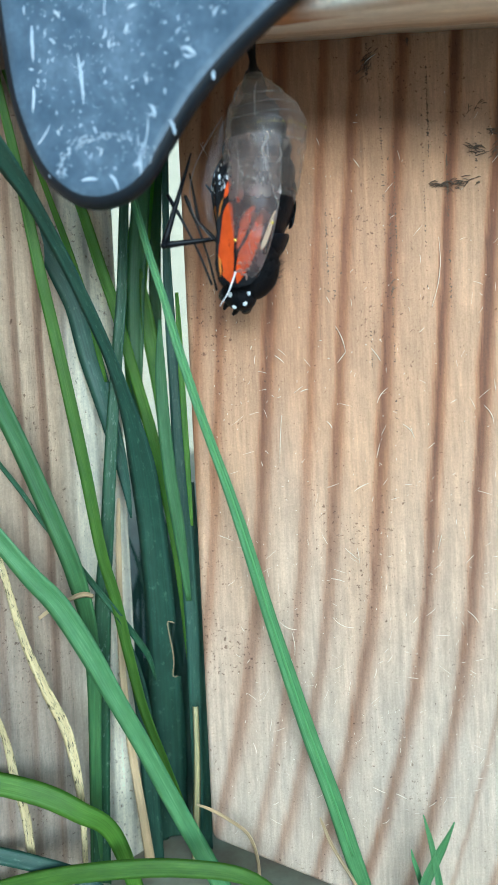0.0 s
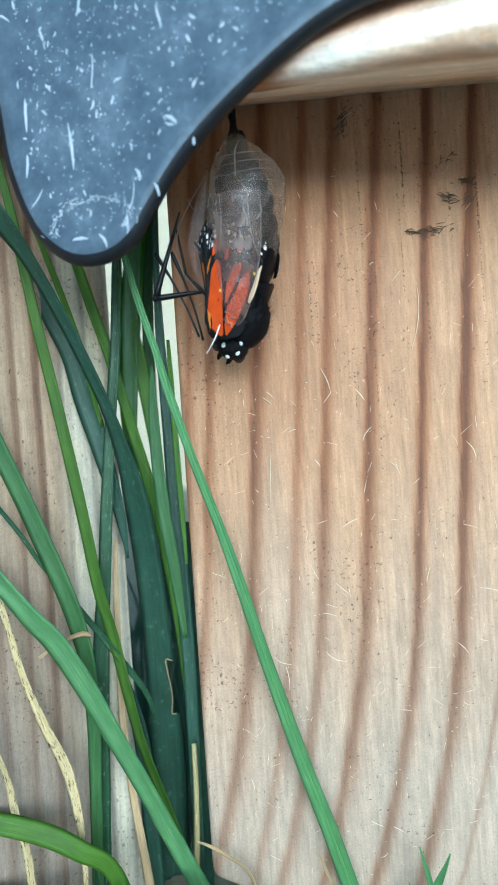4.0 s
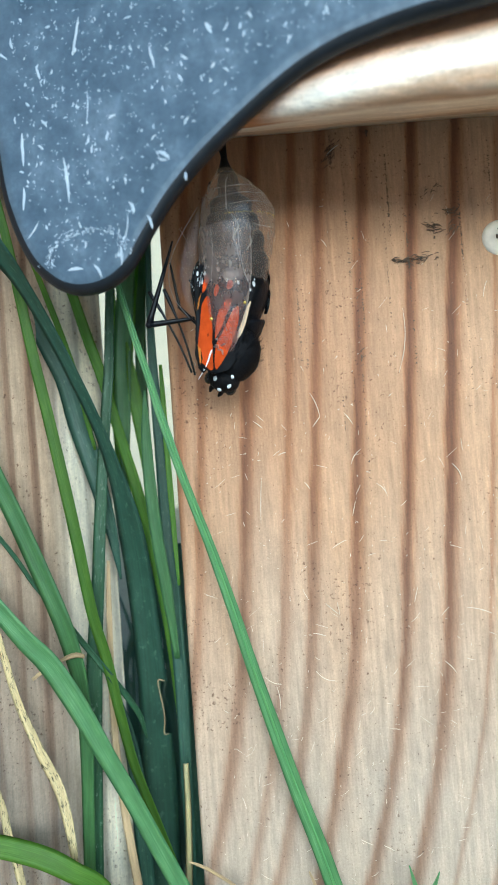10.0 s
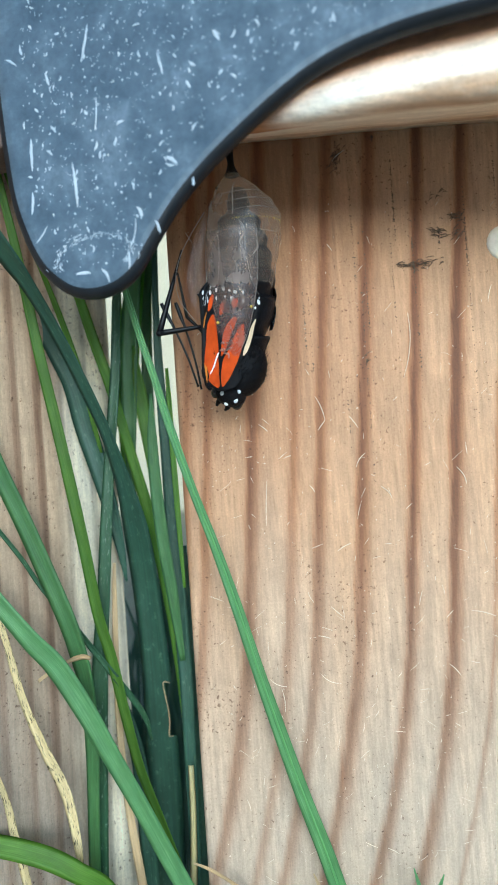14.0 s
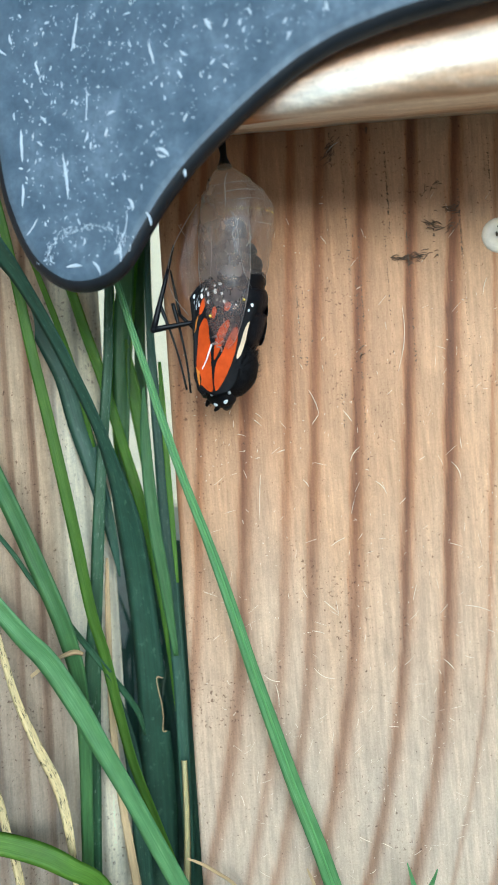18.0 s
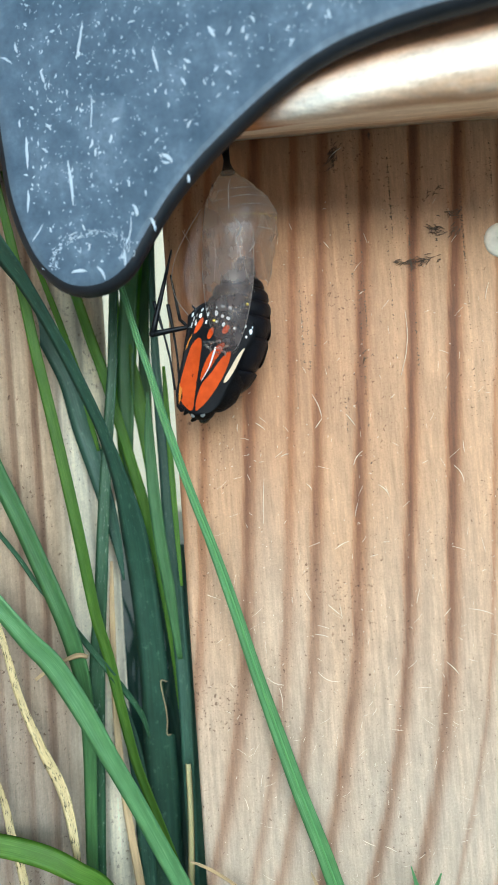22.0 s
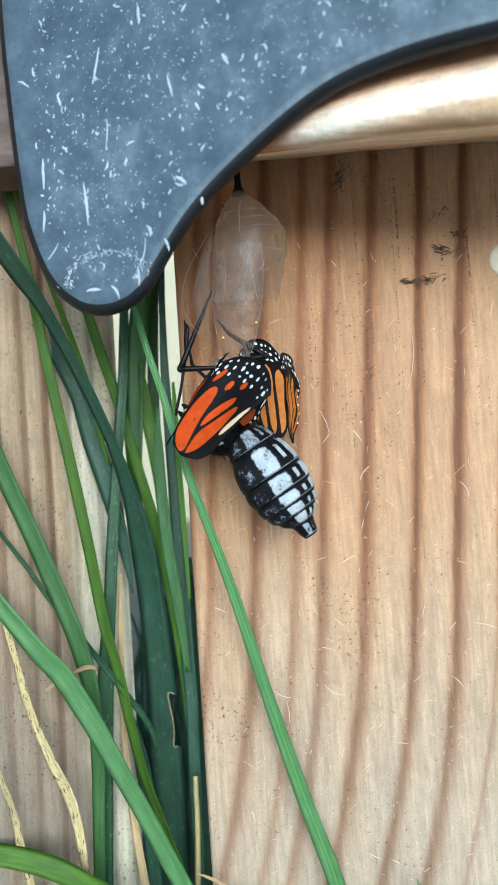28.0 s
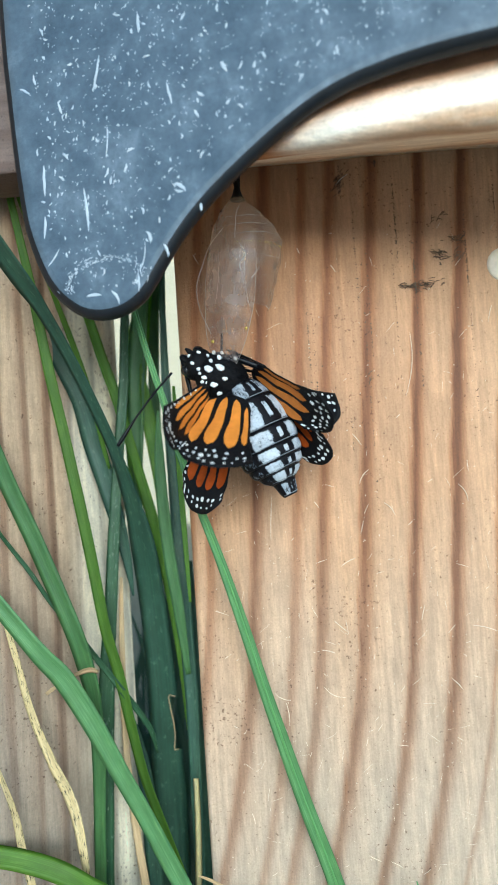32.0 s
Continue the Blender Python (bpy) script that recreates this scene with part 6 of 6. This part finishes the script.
def motions():
    butterfly_keys = {
        abdomen: [
            (0, -0.03, 0.75, 0.25, -180, 180, 7), (6, 0.0, 0.75, 0.21, -180, 180, 7), (10, 0.0, 0.75, 0.09, -180, 180, 7), (13, -0.03, 0.74, -0.05, -179, 180, 7),
            (17, -0.12, 0.70, -0.36, -175, 180, 7), (20, -0.27, 0.65, -0.62, -172, 180, 5), (22, -0.31, 0.58, -0.72, -168, 180, 3), (23.4, -0.28, 0.50, -0.83, -163, 180, 0),
            (24.2, -0.21, 0.35, -0.93, -162, 175, 0), (24.4, -0.19, 0.25, -0.98, -160, 165, 0), (24.5, -0.18, 0.10, -1.02, -140, 140, 0), (24.6, -0.21, 0.05, -1.02, -108, 105, 0),
            (24.8, -0.32, 0.00, -1.01, -66, 65, 0), (25, -0.39, 0.00, -0.97, -50, 57, 0), (25.4, -0.38, 0.00, -1.08, -38, 50, 0), (27.6, -0.24, 0.00, -1.21, -31, 45, 0),
            (28.2, -0.24, 0.00, -1.19, -30, 42, 0), (28.5, -0.14, 0.00, -1.20, -26, 38, 0), (28.6, -0.15, 0.00, -1.13, -20, 30, 0), (28.7, -0.14, 0.00, -0.92, -7, 5, 0),
            (29, -0.09, 0.00, -0.83, -1, 0, 0), (29.4, -0.12, 0.00, -0.73, -3, 0, 0), (29.6, -0.19, 0.00, -0.55, -9, 3, 0), (29.8, -0.28, 0.00, -0.43, -12, 5, 0),
            (30, -0.28, 0.00, -0.34, -20, 25, 0), (30.4, -0.37, 0.00, -0.36, -23, 30, 0), (31, -0.21, 0.00, -0.37, -22, 32, 0), (32, -0.25, 0.00, -0.33, -22, 33, 0),

        ],
        thorax: [
            (0, -0.17, 0.35, -0.00, 213, 170, 0), (6, -0.05, 0.35, -0.09, 213, 170, 0), (10, -0.07, 0.35, -0.18, 213, 170, 0), (13, -0.07, 0.35, -0.32, 213, 170, 0),
            (17, -0.10, 0.35, -0.47, 214, 170, 0), (20, -0.24, 0.35, -0.52, 218, 170, 0), (22, -0.46, 0.35, -0.65, 227, 170, 0), (23.4, -0.50, 0.35, -0.73, 232, 170, 0),
            (24.2, -0.55, 0.30, -0.79, 238, 170, 0), (24.6, -0.57, 0.20, -0.99, 255, 110, 0), (25, -0.71, 0.10, -1.00, 283, 60, 0), (25.4, -0.70, 0.10, -1.07, 288, 45, 0),
            (27.6, -0.64, 0.10, -1.17, 295, 35, 0), (28.2, -0.62, 0.10, -1.13, 300, 35, 0), (28.5, -0.53, 0.10, -0.85, 315, 20, 0), (28.6, -0.40, 0.10, -0.74, 335, 0, 0),
            (28.7, -0.17, -0.05, -0.68, 355, 0, 0), (29, -0.09, -0.05, -0.61, 358, 0, 0), (29.4, -0.12, -0.05, -0.47, 356, 0, 0), (29.8, -0.35, -0.05, -0.22, 345, 0, 0),
            (30, -0.54, 0.00, -0.16, 310, 10, 0), (30.4, -0.57, 0.00, -0.15, 304, 12, 0), (31, -0.41, 0.00, -0.18, 302, 12, 0), (32, -0.51, 0.00, -0.18, 302, 15, 0),

        ],
        fore_a: [
            (0, -0.71, -0.42, -0.31, 5, 44, -2), (6, -0.65, -0.42, -0.41, 5, 44, -2), (10, -0.69, -0.42, -0.50, 5, 44, -2), (13, -0.70, -0.42, -0.67, 5, 44, -3),
            (17, -0.71, -0.40, -0.87, 5, 42, -5), (20, -0.83, -0.44, -0.94, 7, 35, -6), (22, -1.14, -0.40, -1.05, 16, 32, -5), (23.4, -1.32, -0.40, -1.12, 24, 28, -4),
            (24.2, -1.48, -0.40, -1.13, 32, 16, -2), (24.6, -1.54, -0.40, -1.13, 37, 4, 0), (25, -1.55, -0.35, -1.10, 38, -6, 0), (25.4, -1.55, -0.35, -1.14, 37, -8, 0),
            (27.6, -1.48, -0.35, -1.35, 36, -8, 0), (28.2, -1.48, -0.35, -1.33, 36, -10, 0), (28.5, -1.27, -0.45, -1.37, 36, -32, 0), (28.6, -0.96, -0.30, -1.46, 26, -62, 0),
            (28.7, -0.58, 0.10, -1.62, -2, -88, 0), (28.8, -0.20, 0.40, -1.64, -16, -96, 0), (29, -0.10, 0.45, -1.68, -19, -98, 0), (29.4, -0.12, 0.45, -1.30, -38, -100, 0),
            (29.6, -0.14, 0.35, -0.95, -54, -102, 0), (29.8, -0.17, 0.20, -0.67, -66, -104, -4), (29.9, -0.47, -0.10, -0.56, -112, -138, -32), (30, -0.82, -0.25, -0.44, -166, -160, -66),
            (30.4, -0.89, -0.25, -0.41, -172, -160, -66), (30.7, -0.70, -0.25, -0.41, -174, -160, -61), (31, -0.48, -0.25, -0.53, -176, -160, -56), (31.5, -0.60, -0.25, -0.52, -178, -160, -54),
            (32, -0.69, -0.25, -0.50, -179, -160, -53),
        ],
        hind_a: [
            (0, -0.39, 0.40, -0.20, -2, 85, 0), (10, -0.40, 0.40, -0.34, -2, 85, 0), (20, -0.61, 0.40, -0.80, 6, 82, 0), (24.2, -0.96, 0.10, -1.04, 28, 70, 0),
            (24.6, -0.95, -0.10, -1.12, 40, 50, 0), (25, -0.94, -0.15, -1.14, 48, 40, 0), (27.6, -0.96, -0.15, -1.41, 48, 40, 0), (28.5, -0.88, -0.15, -1.36, 40, 45, 0),
            (28.6, -0.77, -0.15, -1.28, 0, 60, 0), (28.7, -0.62, -0.20, -1.25, -50, 45, 0), (28.8, -0.55, -0.20, -1.23, -68, 36, 0), (29, -0.55, -0.20, -1.19, -88, 32, 0),
            (29.4, -0.59, -0.20, -1.06, -97, 30, 0), (29.8, -0.71, -0.20, -0.87, -108, 25, 0), (30, -0.52, -0.20, -0.80, -138, 20, 0), (30.4, -0.56, -0.15, -0.77, -144, 18, 0),
            (31, -0.24, -0.15, -0.93, -156, 18, 0), (31.5, -0.39, -0.15, -0.94, -158, 19, 0), (32, -0.51, -0.15, -0.93, -160, 20, 0),
        ],
        fore_b: [
            (0, -0.38, 0.60, 0.05, -2, -70, 0), (10, -0.38, 0.60, -0.23, -2, -70, 0), (20, -0.24, 0.60, -0.81, 2, -70, 0), (22, -0.26, 0.60, -0.91, 4, -70, 0),
            (23.4, -0.20, 0.60, -1.01, 8, -70, 0), (24.2, -0.08, 0.55, -1.06, 12, -65, 0), (24.6, 0.11, 0.30, -1.01, 4, -15, -10), (25, 0.42, 0.20, -1.16, 0, 10, -20),
            (25.4, 0.43, 0.20, -1.21, 2, 10, -20), (27.6, 0.54, 0.20, -1.39, 4, 10, -20), (28.2, 0.55, 0.20, -1.37, 4, 10, -20), (28.5, 0.35, 0.25, -1.43, 8, 24, -16),
            (28.6, 0.20, 0.35, -1.50, 17, 40, -8), (28.7, 0.27, 0.45, -1.57, 25, 50, 4), (28.8, 0.33, 0.55, -1.60, 31, 54, 8), (29, 0.34, 0.55, -1.63, 33, 56, 6),
            (29.4, 0.14, 0.50, -1.36, 50, 52, 12), (29.8, -0.13, 0.35, -0.78, 78, 46, 20), (30, -0.10, 0.35, -0.51, 83, 42, 24), (30.2, -0.10, 0.35, -0.60, 95, 38, 34),
            (30.4, -0.06, 0.35, -0.64, 103, 36, 40), (31, -0.15, 0.35, -0.33, 110, 36, 42), (32, -0.04, 0.35, -0.30, 109, 36, 40),
        ],
        hind_b: [
            (0, -0.40, 0.60, 0.05, 0, 75, 0), (10, -0.37, 0.60, -0.23, 0, 75, 0), (20, -0.24, 0.60, -0.81, 4, 75, 0), (24.2, -0.23, 0.60, -0.67, 8, 70, 0),
            (25, -0.04, 0.40, -1.13, -10, 80, 0), (27.6, -0.02, 0.40, -1.84, -15, 80, 0), (28.6, -0.19, 0.40, -2.07, -5, 80, 0), (29, -0.22, 0.40, -2.23, 0, 80, 0),
            (29.4, -0.21, 0.40, -1.98, 30, 75, 0), (29.8, -0.12, 0.45, -0.71, 92, 60, 0), (30, -0.11, 0.50, -0.51, 86, 70, 5), (30.4, -0.05, 0.50, -0.50, 100, 60, 10),
            (31.2, 0.0, 0.50, -0.48, 102, 60, 10), (32, 0.26, 0.45, -0.49, 124, 48, 26),
        ],
        leg_a: [
            (0, -1.48, -0.15, 0.36, 0, 0, 0), (6, -1.43, -0.15, 0.33, 0, 0, 0), (10, -1.43, -0.15, 0.35, 0, 0, 0), (17, -1.34, -0.15, 0.22, -2, 0, 0),
            (22, -1.43, -0.15, 0.23, -3, 0, 0), (24.4, -1.47, -0.15, 0.27, -3, 0, 0), (25, -1.37, -0.15, 0.21, 8, 0, 0), (27.6, -1.18, -0.15, -0.09, 6, 0, 0),
            (28.4, -1.17, -0.15, -0.08, 6, 0, 0), (28.8, -1.12, 0.00, -0.02, -8, 0, 0), (29, -1.15, 0.10, -0.05, -8, 0, 0), (29.4, -1.19, 0.10, 0.39, 0, 0, 0),
            (29.8, -1.31, 0.10, 0.75, 2, 0, 0), (30, -1.30, 0.10, 0.82, 2, 0, 0), (30.4, -1.20, 0.20, 0.34, 74, 0, 0), (30.7, -1.29, 0.10, 0.79, 20, 0, 0),
            (31, -1.35, 0.10, 1.08, 2, 0, 0), (31.5, -1.29, 0.10, 0.64, 44, 0, 0), (32, -1.16, 0.20, 0.23, 86, 0, 0),
        ],
        leg_b: [
            (0, -0.08, 0.55, 0.74, 0, 0, 0), (10, -0.01, 0.55, 0.52, 0, 0, 0), (20, 0.02, 0.55, 0.14, 0, 0, 0), (24.4, -0.12, 0.55, -0.11, 0, 0, 0), (25, 0.07, 0.55, -0.25, 0, 0, 0),
            (27.6, 0.18, 0.40, 0.24, 0, 0, 0), (28.6, 0.42, 0.10, -0.15, 0, 0, 0), (29, 0.55, 0.00, -0.06, 2, 0, 0), (29.4, 0.49, 0.00, -0.08, 10, 0, -15),
            (29.8, 0.45, 0.00, -0.09, 22, 0, -45), (30.4, 0.21, 0.00, -0.10, 30, 0, -74), (32, 0.21, 0.00, -0.08, 30, 0, -74),
        ],
        leg_c: [
            (0, -0.96, 0.10, 0.72, -12, 0, 0), (10, -0.94, 0.10, 0.65, -12, 0, 0), (20, -0.93, 0.10, 0.46, -12, 0, 0), (24.4, -1.08, 0.10, 0.52, -12, 0, 0),
            (27.6, -1.01, 0.10, -0.01, -12, 0, 0), (28.8, -0.96, 0.30, 0.11, 5, 0, 0), (29.4, -0.48, 0.40, 0.10, 20, 0, 0), (30, -0.41, 0.40, 0.13, 0, 0, 0),
            (32, -0.51, 0.40, 0.15, 0, 0, 0),
        ],
        antenna_a: [
            (0, -0.79, -0.10, -0.26, -22, 0, 0), (10, -0.79, -0.10, -0.47, -22, 0, 0), (20, -0.96, -0.10, -0.81, -10, 0, 0), (24.4, -1.42, -0.10, -0.57, 10, 0, 0),
            (25, -1.47, -0.10, -0.68, 18, 0, 0), (27.6, -1.30, -0.10, -0.86, 14, 0, 0), (28.4, -1.32, -0.10, -0.81, 8, 0, 0), (28.6, -1.02, 0.00, -0.40, -70, 0, 0),
            (28.8, -0.42, 0.20, 0.06, -110, 0, 0), (29.8, -0.40, 0.20, 0.09, -100, 0, 0), (30, -1.16, -0.30, 0.03, -108, 0, 0), (31, -1.25, -0.30, -0.01, -118, 0, 0),
            (31.4, -1.29, -0.30, -0.05, -130, 0, 0), (32, -1.30, -0.30, -0.09, -138, 0, 0),
        ],
        antenna_b: [
            (0, -0.73, 0.00, -0.33, -14, 0, 0), (10, -0.75, 0.00, -0.50, -14, 0, 0), (20, -0.90, 0.00, -0.86, -4, 0, 0), (24.4, -1.37, 0.00, -0.65, 16, 0, 0),
            (25, -1.42, 0.00, -0.72, 24, 0, 0), (27.6, -1.35, 0.00, -0.81, 20, 0, 0), (28.6, -1.00, 0.30, -0.37, 0, 0, 0), (29, -0.04, 0.40, 0.06, 10, 0, 0),
            (30, -0.45, 0.45, -0.2, 160, 0, 0), (32, -0.40, 0.45, -0.2, 165, 0, 0),
        ],
    }
    for piece, rows in butterfly_keys.items():
        walk(piece, [(t, posed(x, y, z, spin, twist, pitch)) for t, x, y, z, spin, twist, pitch in rows])
    walk(rear_a, [(t, posed(0, 0, 0, 0, fold)) for t, fold in [(0, -174), (6, -174), (10, -174), (13, -174), (17, -174), (20, -172), (22, -172), (23.4, -170), (24.2, -165), (24.6, -120), (25, -84), (25.4, -80), (27.6, -78), (28.2, -80), (28.5, -95), (28.6, -120), (28.7, -150), (28.8, -168), (29, -172), (29.4, -170), (29.6, -168), (29.8, -165), (29.9, -130), (30, -106), (30.4, -104), (30.7, -102), (31, -100), (31.5, -98), (32, -98)]])
    walk(rear_b, [(t, posed(0, 0, 0, 0, fold)) for t, fold in [(0, 168), (10, 168), (20, 168), (22, 168), (23.4, 168), (24.2, 166), (24.6, 110), (25, 66), (25.4, 65), (27.6, 65), (28.2, 66), (28.5, 95), (28.6, 130), (28.7, 155), (28.8, 165), (29, 165), (29.4, 155), (29.8, 150), (30, 150), (30.2, 150), (30.4, 150), (31, 150), (32, 150)]])
    walk(chrysalis, [(t, posed(1.37, -1.68, 13.57, turn)) for t, turn in [(0, 0), (24, 0), (24.6, 1), (25.5, 0), (27.5, 0), (28.7, 3), (29.3, 5), (30, 2), (30.4, 4), (31, 6), (31.6, 3), (32, 4)]])
    # the abdomen is drawn out while it still sticks in the shell
    for k, piece in enumerate(segments):
        walk(piece, [(t, posed(0, 0, -(k + 1) * reach)) for t, reach in [(0, 0.13), (13, 0.14), (17, 0.10), (20, 0.06), (22, 0.04), (23.4, 0.02), (24.2, 0), (32, 0)]])
    walk(leg_case, [(t, posed(0, 0, 0, 0, turn)) for t, turn in [(0, 0), (28.6, 0), (28.9, 30), (29.8, 45), (32, 48)]])


motions()
